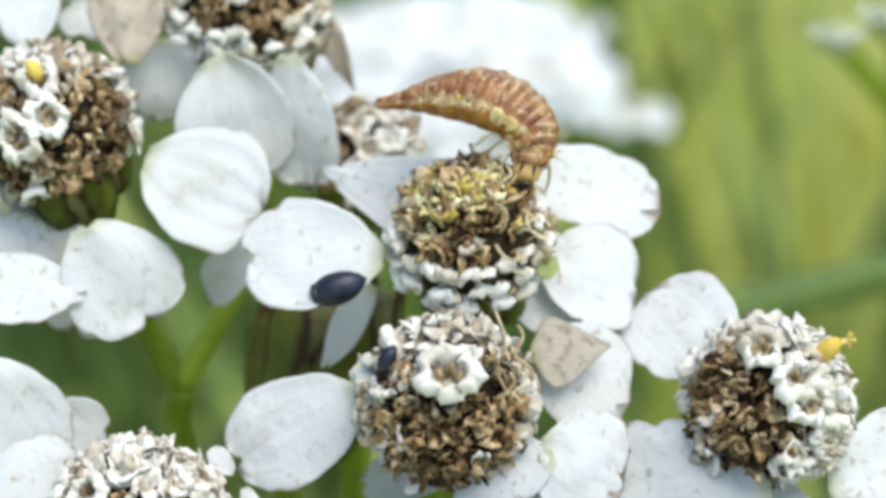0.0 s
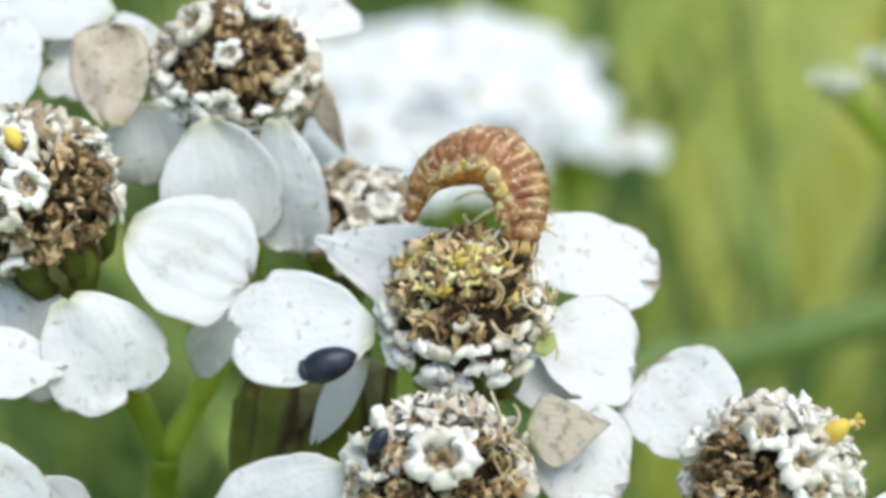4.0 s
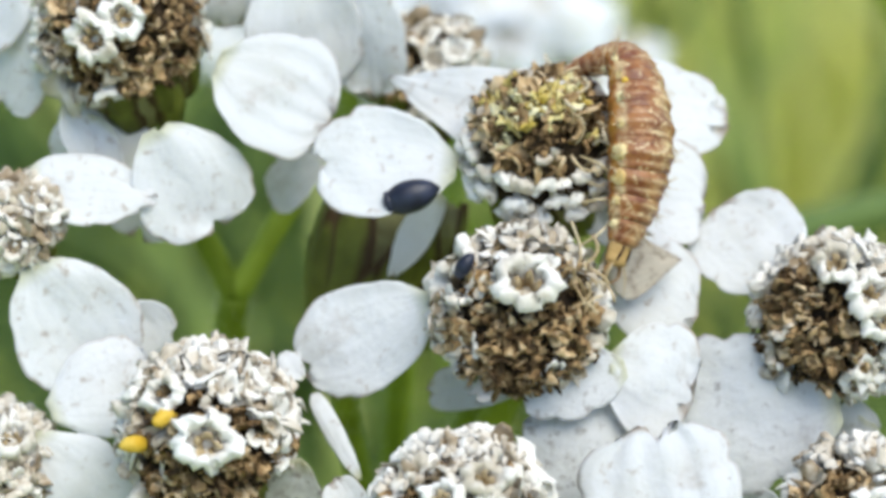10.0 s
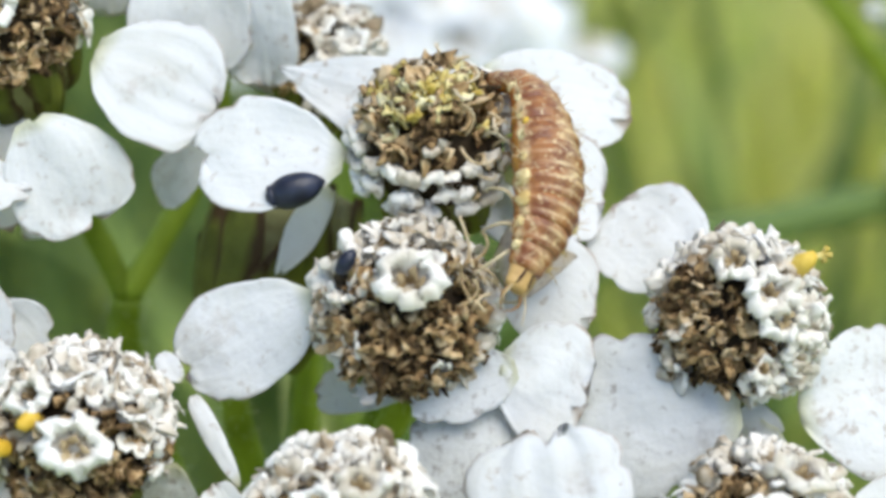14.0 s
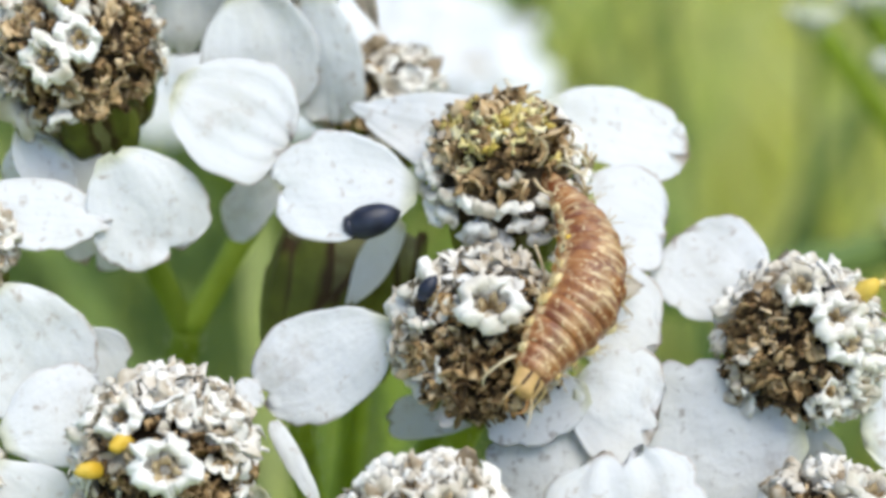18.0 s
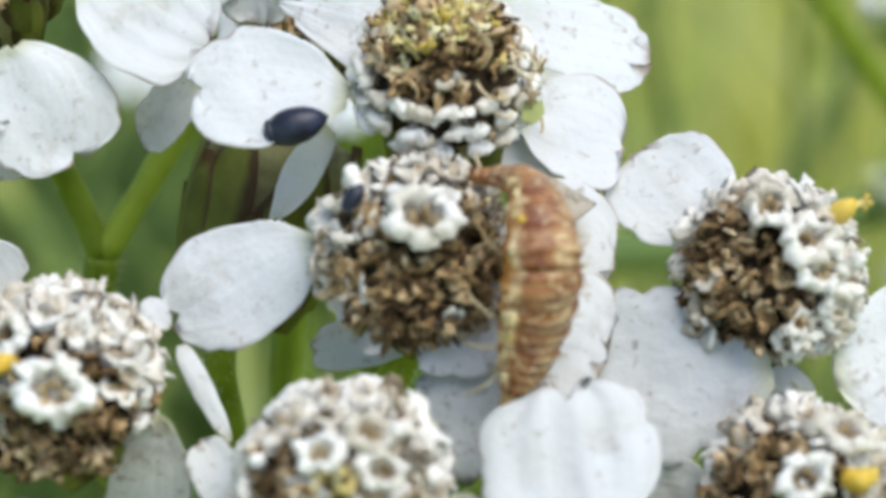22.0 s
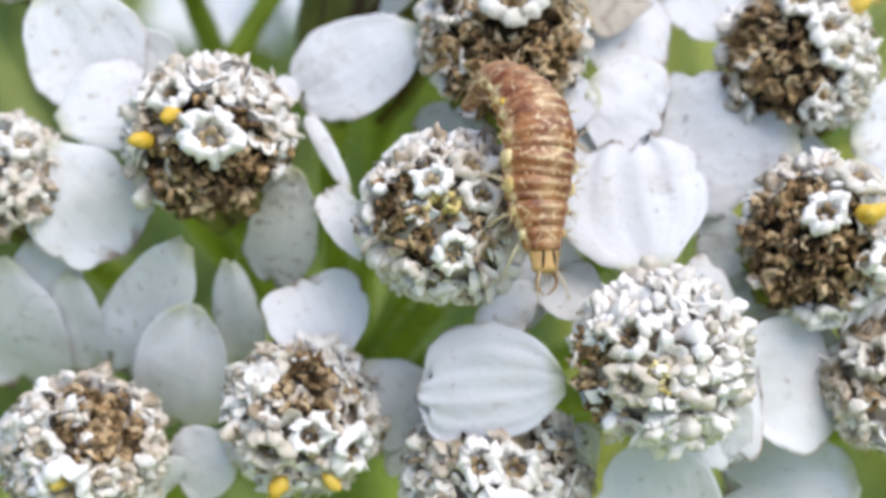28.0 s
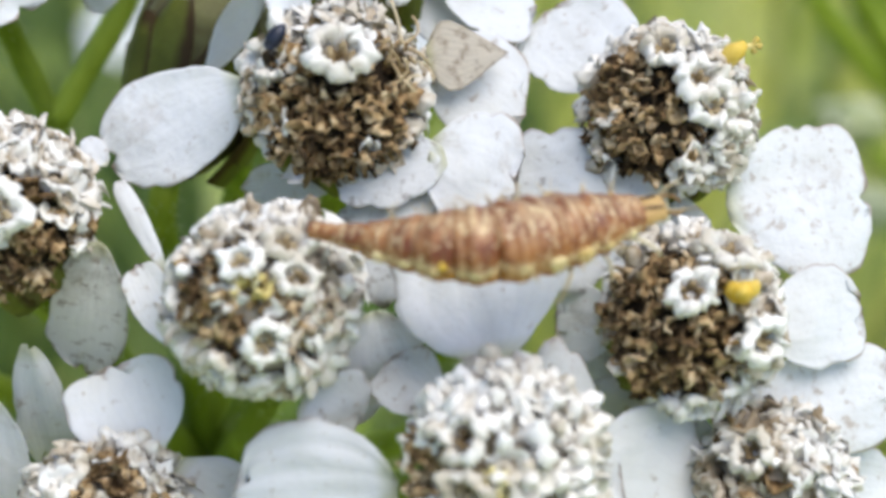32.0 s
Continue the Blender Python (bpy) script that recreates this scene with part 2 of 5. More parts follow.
def curve_points(ctrl, n):
    """n points along a smooth curve through the control points."""
    ctrl = [Vector(c) for c in ctrl]
    out = []
    for k in range(n):
        s = k / (n - 1) * (len(ctrl) - 1)
        i = min(int(s), len(ctrl) - 2)
        u = s - i
        p0, p1, p2, p3 = ctrl[max(i - 1, 0)], ctrl[i], ctrl[i + 1], ctrl[min(i + 2, len(ctrl) - 1)]
        out.append(0.5 * (2 * p1 + (p2 - p0) * u + (2 * p0 - 5 * p1 + 4 * p2 - p3) * u * u + (3 * p1 - p0 - 3 * p2 + p3) * u ** 3))
    return out


def set_uv(bm, uv_of):
    """Stores each corner's place across and along a blade."""
    layer = bm.loops.layers.uv.new("blade")
    for f in bm.faces:
        for c in f.loops:
            c[layer].uv = uv_of[c.vert]


def petal_shape(length, width, droop, kind, rng):
    """A ray petal from its base at the origin along +y, its face to +z: narrow foot, broad blade, blunt notched tip."""
    nu, nv = 26, 24
    lobes = rng.choice((2, 3, 3))
    notch = {"ruf": 0.075, "tan": 0.03, "dust": 0.085}.get(kind, rng.uniform(0.035, 0.08))
    rib = {"ruf": 0.011, "rib": 0.012, "tan": 0.012}.get(kind, 0.002)
    cup = rng.uniform(-0.06, 0.10)
    skew = rng.uniform(-0.08, 0.08)
    phase = rng.uniform(0, 6)
    waves = 13 if kind == "ruf" else rng.uniform(15, 19)
    blunt = rng.uniform(2.6, 4.2)

    dents = [(rng.uniform(-0.12, 0.12) + (k - (lobes - 2) / 2) * 0.62, rng.uniform(1.0, 2.2) * notch, 0.10) for k in range(lobes - 1)]
    if kind == "kite":
        dents = []
    if kind == "heart":
        dents = [(-0.05, 0.075, 0.10)]
    dents += [] if kind == "kite" else [(rng.uniform(-1.9, 1.9), rng.uniform(0.2, 0.7) * notch, 0.09) for _ in range(5)]

    def place(u, v, side):
        if kind == "tan":
            half = 1.15 * math.sin(math.pi * (0.10 + 0.90 * u)) ** 0.9 * (1.25 - 0.6 * u)
        elif kind == "tri":
            half = max(0.02, 1 - u) ** 0.8
        elif kind == "kite":
            half = 1.05 * min(1.0, 0.25 + u / 0.32) * (1 if u < 0.36 else max(0.02, 1 - (u - 0.36) / 0.64) ** 0.95)
        elif kind in ("leaf", "lance"):
            half = math.sin(math.pi * (0.13 + 0.86 * u)) ** 0.85
        elif u < 0.55:
            half = 1 - (1 - u / 0.55) ** 2.1 * 0.78
        else:
            half = max(0.02, 1 - ((u - 0.55) / 0.45) ** blunt) ** 0.46
        half *= 0.54 * width
        x = half * v
        y = length * u
        rx, ry = x / width, y / length - 0.5
        turn, far = math.atan2(rx, ry), min(1.0, math.hypot(rx, ry) / 0.5)
        for mid, deep, wide in dents:
            pull = 1 - deep * 2.0 * far ** 3 * math.exp(-((turn - mid) / wide) ** 2)
            rx, ry = rx * pull, ry * pull
        nibble = 1 + far ** 3 * (0.020 * noise.noise(Vector((turn * 6, phase, 0))) + 0.07 * noise.noise(Vector((turn * 1.9, phase, 5))))
        rx, ry = rx * nibble, ry * nibble
        x, y = rx * width + skew * width * u * u, (ry + 0.5) * length
        z = -droop * length * u * u * 1.6 + cup * width * v * v * math.sin(math.pi * min(1, u * 0.9 + 0.1))
        z += rib * width * math.cos(v * waves + phase) * min(1, u * 2.5) * (1 if kind != "ruf" else 0.4 + u)
        z += 0.022 * width * math.sin(u * 4 + v * 2.5 + phase)
        z += (0.10 if kind in ("tan", "dry") else 0.035) * width * noise.noise(Vector((v * 1.7 + phase, u * 3.1, phase)))
        edge = max(abs(v) ** 6, u ** 12)
        return Vector((x, y, z + side * 0.020 * (1 - 0.8 * edge)))

    bm = bmesh.new()
    us = [i / nu for i in range(nu + 1)]
    vs = [-1 + 2 * j / nv for j in range(nv + 1)]
    top = grid(bm, [[place(u, v, 1) * 0.001 for v in vs] for u in us])
    low = grid(bm, [[place(u, v, -1) * 0.001 for v in reversed(vs)] for u in us])
    ring_t = [r[0] for r in top] + top[-1][1:] + [r[-1] for r in top[-2::-1]] + top[0][-2:0:-1]
    ring_l = [r[-1] for r in low] + low[-1][-2::-1] + [r[0] for r in low[-2::-1]] + low[0][1:-1]
    for i in range(len(ring_t)):
        j = (i + 1) % len(ring_t)
        bm.faces.new((ring_t[j], ring_t[i], ring_l[i], ring_l[j]))
    uv_of = {}
    for i, u in enumerate(us):
        for j, v in enumerate(vs):
            uv_of[top[i][j]] = uv_of[low[i][nv - j]] = ((v + 1) / 2, u)
    set_uv(bm, uv_of)
    bmesh.ops.recalc_face_normals(bm, faces=bm.faces)
    return bm


def cup_shape(rng, lobes, radius, height, flare, rough, fold=0.0):
    """A small lobed, crumpled corolla round +z, open at the top, with thickness."""
    bm = bmesh.new()
    n = lobes * 4
    gap = rng.uniform(0, 6.28)
    rows = []
    levels = ((0.0, 0.28, 0.0), (0.35, 0.42, 0.45), (0.75, 0.66, 0.85), (1.0, 1.0, 1.0))
    for side, order in ((1.0, levels), (0.80, levels[::-1])):
        for h, r, l in order:
            row = []
            for k in range(n):
                a = 2 * math.pi * k / n
                lobe = (0.5 + 0.5 * math.cos(a * lobes)) ** 0.6
                rr = radius * (r * (1 - flare) + r * r * flare) * side * (1 - 0.42 * l * (1 - lobe) * h)
                zz = height * h * (0.62 + 0.38 * lobe) - flare * height * 0.9 * max(0, h - 0.7) * lobe + (0.05 * height if side < 1 else 0)
                j = Vector(noise.noise_vector(Vector((math.cos(a) * 2 + gap, math.sin(a) * 2, h * 2 + gap)))) * rough * radius * (0.3 + h)
                row.append((Vector((rr * math.cos(a) * (1 - fold), rr * math.sin(a), zz)) + j) * 0.001)
            rows.append(row)
    vs = grid(bm, rows, True)
    bm.faces.new(vs[0][::-1])
    bm.faces.new(vs[-1])
    return bm


def open_shape(rng, size=1.0):
    """An open corolla: a pale funnel with a wide mouth and five blunt lobes bent outwards."""
    bm = bmesh.new()
    gap = rng.uniform(0, 9)
    prof = ((0.06, 0.06, 0), (0.17, 0.12, 0), (0.28, 0.22, 0.1), (0.42, 0.30, 0.5), (0.53, 0.37, 0.9), (0.56, 0.45, 1.0), (0.52, 0.53, 1.0),
            (0.44, 0.575, 0.8), (0.36, 0.58, 0.45), (0.30, 0.545, 0.15), (0.265, 0.47, 0), (0.25, 0.34, 0), (0.20, 0.22, 0), (0.10, 0.18, 0))
    rows = []
    for r, z, l in prof:
        row = []
        for k in range(40):
            a = 2 * math.pi * k / 40
            lobe = (0.5 + 0.5 * math.cos(5 * a)) ** 0.55
            rr = r * (1 - 0.24 * l * (1 - lobe)) * (1 + 0.09 * math.sin(2 * a + gap) + 0.05 * l * math.cos(11 * a + gap))
            j = Vector(noise.noise_vector(Vector((math.cos(a) * 3.6 + gap, math.sin(a) * 3.6, z * 3)))) * 0.11
            row.append((Vector((rr * math.cos(a), rr * math.sin(a), z + 0.05 * l * (lobe - 1) + 0.06 * l * math.sin(3 * a + gap) + 0.035 * l * math.cos(11 * a + gap))) + j) * 0.001 * size)
        rows.append(row)
    vs = grid(bm, rows, True)
    bm.faces.new(vs[0])
    bm.faces.new(vs[-1][::-1])
    bmesh.ops.recalc_face_normals(bm, faces=bm.faces)
    return bm


def scrap_shape(rng, radius, height, turns, thick=0.10, crumple=0.55):
    """A withered corolla: a ragged, curled strip of papery skin, thick enough to catch light on its edge."""
    bm = bmesh.new()
    gap = rng.uniform(0, 50)
    rows = []
    n = 11
    for side in (1, -1):
        for i in (range(4) if side > 0 else range(3, -1, -1)):
            u = i / 3
            row = []
            for k in range(n):
                v = k / (n - 1)
                a = (v - 0.5) * 2 * math.pi * turns
                r = radius * (0.45 + 0.55 * u + 0.18 * v) * (1 + thick * side)
                j = Vector(noise.noise_vector(Vector((v * 5 + gap, u * 2.8, 0)))) * radius * crumple
                rag = 1 + 0.35 * noise.noise(Vector((v * 7 + gap, 3, 0))) * u
                row.append((Vector((r * math.cos(a), r * math.sin(a), height * u * rag)) + j) * 0.001)
            rows.append(row)
    grid(bm, rows + rows[:1])
    bmesh.ops.remove_doubles(bm, verts=bm.verts, dist=1e-9)
    bmesh.ops.holes_fill(bm, edges=bm.edges)
    bmesh.ops.recalc_face_normals(bm, faces=bm.faces)
    return bm


def frill_shape(rng, radius, height, arc, lobes):
    """Part of a corolla's rim: a thin strip bent round +z with pointed lobes turned outwards."""
    bm = bmesh.new()
    gap = rng.uniform(0, 50)
    n = lobes * 4 + 1
    cut = [rng.uniform(0.75, 1.1) for _ in range(lobes + 1)]
    rows = []
    for side in (1, -1):
        for u in ((0, 0.4, 0.7, 0.9, 1.0) if side > 0 else (1.0, 0.9, 0.7, 0.4, 0)):
            row = []
            for k in range(n):
                v = k / (n - 1)
                lobe = abs(math.sin(v * math.pi * lobes)) ** 0.8 * cut[min(lobes, int(v * lobes))]
                e = u * (0.62 + 0.38 * lobe)
                a = (v - 0.5) * arc
                r = radius * (0.35 + 0.30 * e + 0.55 * e ** 3) + side * 0.012
                j = Vector(noise.noise_vector(Vector((v * 4 + gap, u * 1.5, 0)))) * radius * 0.22
                row.append((Vector((r * math.cos(a), r * math.sin(a), height * (e - 0.35 * e ** 4))) + j) * 0.001)
            rows.append(row)
    grid(bm, rows + rows[:1])
    bmesh.ops.remove_doubles(bm, verts=bm.verts, dist=1e-9)
    bmesh.ops.holes_fill(bm, edges=bm.edges)
    bmesh.ops.recalc_face_normals(bm, faces=bm.faces)
    return bm


def rope_shape(rng):
    """A stubby rim floret: a blunt roll across +z with two or three rounded swellings, over a short neck."""
    bm = bmesh.new()
    gap = rng.uniform(0, 6)
    half, beads = rng.uniform(0.17, 0.23), rng.choice((2, 2, 3))
    pts, radii = [], []
    for k in range(11):
        v = -1 + k / 5
        pts.append(Vector((half * v, -0.05 * v * v + 0.03 * math.sin(gap + 3 * v), 0.16 - 0.06 * v * v)) * 0.001)
        radii.append(0.001 * (0.115 if abs(v) < 0.95 else 0.05) * (0.78 + 0.30 * abs(math.cos(v * math.pi * beads / 2 + 0.5 * math.sin(gap)))))
    tube(bm, pts, radii, 9)
    tube(bm, [Vector((0, 0, -0.08)) * 0.001, Vector((0, 0, 0.05)) * 0.001, Vector((0, 0, 0.14)) * 0.001], [0.00008, 0.00010, 0.00008], 8)
    for v in bm.verts:
        v.co += Vector(noise.noise_vector(v.co * 9000 + Vector((gap, 0, 0)))) * 0.00008
    return bm


def mesh_of(name, bm, mat):
    me = bpy.data.meshes.new(name)
    bm.to_mesh(me)
    bm.free()
    me.shade_smooth()
    me.materials.append(mat)
    return me


pick = random.Random(7)
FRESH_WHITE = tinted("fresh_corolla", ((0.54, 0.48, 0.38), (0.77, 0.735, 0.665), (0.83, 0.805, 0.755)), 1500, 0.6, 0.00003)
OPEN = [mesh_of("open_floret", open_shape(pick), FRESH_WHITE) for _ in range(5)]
PALE = [mesh_of("floret", cup_shape(pick, 3 + k % 3, 0.31 + 0.05 * (k % 3), 0.36, 0.30, 0.30, 0.2), WHITE) for k in range(8)]
PALE += [mesh_of("floret", scrap_shape(pick, 0.22, 0.34, 0.35, 0.22), WHITE) for k in range(5)]
PALE += [mesh_of("floret", open_shape(pick, 0.62), WHITE) for k in range(3)]
FRILL = [mesh_of("frilled_floret", frill_shape(pick, 0.34 + 0.06 * (k % 3), 0.38, 1.9 + 0.5 * (k % 3), 2 + k % 2), WHITE) for k in range(8)]
PALE += FRILL + FRILL


def lump_shape(rng):
    """A closed floret: a short, bent, blunt roll."""
    bm = bmesh.new()
    a, b = rng.uniform(-0.2, 0.2), rng.uniform(-0.15, 0.15)
    pts = curve_points([Vector((0, 0, 0)), Vector((a * 0.6, b, 0.2)), Vector((a, b, 0.36)), Vector((a * 1.9, b * 0.6, 0.46))], 8)
    tube(bm, [p * 0.001 for p in pts], [0.001 * q for q in (0.08, 0.10, 0.11, 0.12, 0.13, 0.12, 0.10, 0.05)], 9)
    for v in bm.verts:
        v.co += Vector(noise.noise_vector(v.co * 6500 + Vector((a * 50, 0, 0)))) * 0.00010
    return bm


LUMP = [mesh_of("closed_floret", lump_shape(pick), WHITE) for _ in range(7)]


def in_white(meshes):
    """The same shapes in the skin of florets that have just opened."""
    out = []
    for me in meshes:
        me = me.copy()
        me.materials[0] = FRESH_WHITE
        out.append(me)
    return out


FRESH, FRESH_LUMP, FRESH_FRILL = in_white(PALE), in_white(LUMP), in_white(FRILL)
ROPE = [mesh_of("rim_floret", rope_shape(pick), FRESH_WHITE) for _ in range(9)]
STAMEN = tinted("stamen_tan", ((0.10, 0.065, 0.03), (0.28, 0.20, 0.10), (0.50, 0.40, 0.24)), 3000, 0.7, 0.00003)
STAMENS = [mesh_of("stamen_ring", cup_shape(pick, 5, 0.19, 0.30, 0.0, 0.25), STAMEN) for _ in range(4)]
WITHERED = [mesh_of("withered_floret", scrap_shape(pick, 0.13 + 0.03 * (k % 3), 0.32, 0.34 + 0.12 * (k % 4), 0.16, 0.95), BROWN) for k in range(12)]
WITHERED += [mesh_of("withered_floret", cup_shape(pick, 3 + k % 2, 0.24, 0.30, 0.2, 0.75, 0.4), BROWN) for k in range(6)]


def anther_shape(rng):
    bm = bmesh.new()
    pts = [Vector((0.04 * math.sin(k), 0.03 * math.cos(k * 2), 0.14 * k)) * 0.001 for k in range(5)]
    tube(bm, pts, [0.00010, 0.00016, 0.00018, 0.00015, 0.00006], 8)
    return bm


ANTHER = mesh_of("anther", anther_shape(pick), YELLOW)
PALE_YELLOW = tinted("old_pollen", ((0.50, 0.36, 0.06), (0.72, 0.62, 0.28), (0.76, 0.72, 0.50)), 2500, 0.6, 0.00003)
DUSTED = [mesh_of("dusted_floret", scrap_shape(pick, 0.15, 0.30, 0.4, 0.18, 0.8), PALE_YELLOW) for _ in range(4)]


def dome_point(r, theta, phi, flat=0.9):
    """A place and outward way on a flower head's dome; theta from the axis."""
    n = Vector((math.sin(theta) * math.cos(phi), math.sin(theta) * math.sin(phi), math.cos(theta)))
    return Vector((n.x * r, n.y * r, n.z * r * flat)), n


HEADS = {}


def flower_head(key, centre, r, axis, brown, spread, label, opened=(), pollen=(), count=285, tall=1.0, ruff=0):
    """A yarrow flower head: a cup of overlapping bracts, a bed, and a dome of florets, withered within spread
    degrees of the way brown, pale round it. opened and pollen: where open florets and pollen lumps stand."""
    rng = random.Random("head" + key)
    a = way(axis)
    base = mm(centre) - a * r * 0.00125
    thing = new("flower_head")
    pose_of = frame_of(a, way((0, 1, 0.2)), base)
    thing.matrix_basis = pose_of
    tagged(thing, label, "flower head", "yarrow flower heads")
    HEADS[key] = thing
    inward = pose_of.to_3x3().inverted()
    wilt = (inward @ way(brown)).normalized()
    # cup
    bm = bmesh.new()
    prof = ((0.10, -0.25), (0.35, -0.12), (0.62, 0.15), (0.76, 0.55), (0.80, 1.0), (0.70, 1.25), (0.30, 1.32))
    vs = grid(bm, [[Vector((math.cos(k * math.pi / 10) * p * r, math.sin(k * math.pi / 10) * p * r, h * r * tall)) * 0.001 for k in range(20)] for p, h in prof], True)
    bm.faces.new(vs[0][::-1])
    bm.faces.new(vs[-1])
    cup = part("cup", bm, BRACT, thing, "olive green flower cup")
    for row, (n, at, high, out) in enumerate(((4, -0.20, 0.95, 0.52), (5, 0.02, 1.00, 0.72), (6, 0.30, 1.02, 0.82)) if key == "I" else ((6, -0.16, 0.85, 0.50), (7, 0.10, 0.90, 0.68), (8, 0.42, 0.85, 0.78))):
        bm = bmesh.new()
        wide = 3.5 * out / n
        rows, spots = [], []
        for i in range(8):
            u = i / 7
            half = wide * (0.55 + 0.9 * u - 1.4 * u ** 2.4)
            spots.append([(v * 0.5 + 0.5, u) for v in (-1, -0.7, -0.35, 0, 0.35, 0.7, 1)])
            rows.append([Vector((half * v, 0.06 - 0.16 * v * v * (1 - 0.5 * u) + 0.09 * math.sin(u * 2.8) + (0.03 if v == 0 else 0), high * tall * u)) * r * 0.001 for v in (-1, -0.7, -0.35, 0, 0.35, 0.7, 1)])
        vs = grid(bm, rows)
        set_uv(bm, {vs[i][j]: spots[i][j] for i in range(8) for j in range(7)})
        me = mesh_of("bract", bm, SCALE)
        for k in range(n):
            turn = 2 * math.pi * (k + 0.5 * (row % 2)) / n
            lean = Matrix.Rotation(math.radians(-14 + 9 * row), 4, "X")
            part("bract", me, None, cup, m=Matrix.Rotation(turn, 4, "Z") @ Matrix.Translation((0, out * r * 0.00094, at * tall * r * 0.001)) @ lean)
    if not count:
        return thing
    # bed under the florets; the dark one paints shade into the gaps, the pale one lightens them
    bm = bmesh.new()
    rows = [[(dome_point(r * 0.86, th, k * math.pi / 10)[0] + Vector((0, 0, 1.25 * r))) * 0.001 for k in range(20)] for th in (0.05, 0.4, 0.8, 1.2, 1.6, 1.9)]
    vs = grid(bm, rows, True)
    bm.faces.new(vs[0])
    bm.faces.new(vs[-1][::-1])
    part("floret_bed", bm, DARK if spread > 45 else STRAW, thing, "bed under spent florets, coloured dark as the shade in their gaps" if spread > 45 else "")
    # florets
    taken, rim = [], []
    hollow = {"A": ((0.40, -0.18, 1.15), 0.986), "R": ((-0.34, -0.62, 1.30), 0.976)}.get(key)

    def stand(me, name, theta, phi, size, sink, tip=0.35):
        p, n = dome_point(r * sink, theta, phi)
        n = (n + Vector((rng.uniform(-tip, tip), rng.uniform(-tip, tip), rng.uniform(-tip, tip)))).normalized()
        m = frame_of(n, (rng.uniform(-1, 1), rng.uniform(-1, 1), 0.3), (p + Vector((0, 0, 1.25 * r))) * 0.001)
        part(name, me, None, thing, m=m @ Matrix.Rotation(rng.uniform(0, 6.28), 4, "Z") @ Matrix.Scale(size, 4))

    def angles(p):
        n = (inward @ (mm(p) - mm(centre))).normalized()
        return math.acos(max(-1, min(1, n.z))), math.atan2(n.y, n.x), n

    for x, y, z, *big in opened:
        theta, phi, n = angles((x, y, z))
        grown = big[0] if big else rng.uniform(0.72, 0.90)
        stand(rng.choice(OPEN), "open_floret", theta, phi, grown, 0.88, 0.15)
        stand(rng.choice(STAMENS), "stamen_ring", theta, phi, grown * 1.30, 0.93, 0.1)
        taken.append(n)
    for p in pollen:
        theta, phi, n = angles(p)
        if key in "ACW":
            for _ in range(4):
                stand(rng.choice(DUSTED), "dusted_floret", theta + rng.uniform(-0.12, 0.12), phi + rng.uniform(-0.25, 0.25), rng.uniform(0.8, 1.2), 1.0 if key == "A" else 0.92, 0.7)
        else:
            stand(ANTHER, "anther", theta, phi, rng.uniform(0.8, 1.05), 1.0, 0.4)
    for ring in range(ruff):
        roped = key in ("A", "T")
        around = 21 if roped else 17
        for k in range(around):
            theta, phi = (1.42 if key == "T" else 1.60) - 0.25 * ring, 6.2832 / around * (k + 0.5 * (ring % 2)) + rng.uniform(-0.10, 0.10)
            if roped:
                theta += rng.uniform(-0.06, 0.06)
                if rng.random() < (0.30 if key == "T" else 0.12):
                    continue
            p, n = dome_point(r * (0.97 if roped else 0.92), theta, phi)
            if not roped and math.degrees(n.angle(wilt)) < spread - 12 + 8 * ring:
                continue
            out = Vector((math.cos(theta) * math.cos(phi), math.cos(theta) * math.sin(phi), -math.sin(theta)))
            z = (n + out * rng.uniform(0.1, 0.5)).normalized()
            y = z.cross(out).normalized()
            m = Matrix((y.cross(z), y, z)).transposed().to_4x4()
            m.translation = (p + Vector((0, 0, 1.25 * r))) * 0.001
            if roped or rng.random() < 0.6:
                part("rim_floret", rng.choice(ROPE), None, thing, m=m @ Matrix.Rotation(radians(90 + rng.uniform(-26, 26)), 4, "Z") @ Matrix.Scale(rng.uniform(0.75, 1.12), 4))
            else:
                part("frilled_floret", rng.choice(FRESH_FRILL), None, thing, m=m @ Matrix.Scale(rng.uniform(1.0, 1.35), 4))
            rim.append(n)
    for k in range(count):
        theta = math.acos(1 - 1.28 * (k + 0.5) / count)
        phi = k * 2.39996 + rng.uniform(-0.25, 0.25)
        n = dome_point(1, theta, phi)[1]
        if hollow and n.dot((inward @ way(hollow[0])).normalized()) > hollow[1] or key == "A" and theta > 1.02:
            continue
        if any(n.dot(q) > (0.94 if key == "B" else 0.968) for q in taken) or any(n.dot(q) > 0.99 for q in rim):
            continue
        off = math.degrees(n.angle(wilt)) + 26 * noise.noise(n * 2.2 + Vector((sum(map(ord, key)) * 1.7, 0, 0))) + rng.uniform(-9, 9)
        if key == "A":
            cone = 0.80 + 0.22 * (1 - theta)
            stand(rng.choice(DUSTED if rng.random() < 0.16 else PALE if rng.random() < (0.5 if off > spread + 12 else 0.10) else WITHERED), "withered_floret", theta, phi, rng.uniform(0.8, 1.25), cone, 0.7)
        elif off > spread or rng.random() < 0.04:
            if rng.random() < (0.45 if key == "W" else 0.04):
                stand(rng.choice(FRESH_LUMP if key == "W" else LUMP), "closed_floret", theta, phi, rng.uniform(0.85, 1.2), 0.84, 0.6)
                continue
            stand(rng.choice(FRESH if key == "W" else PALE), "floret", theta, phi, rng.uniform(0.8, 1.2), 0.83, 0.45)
        else:
            stand(rng.choice(WITHERED), "withered_floret", theta, phi, rng.uniform(0.60, 1.05), 0.85, 0.8)
    return thing


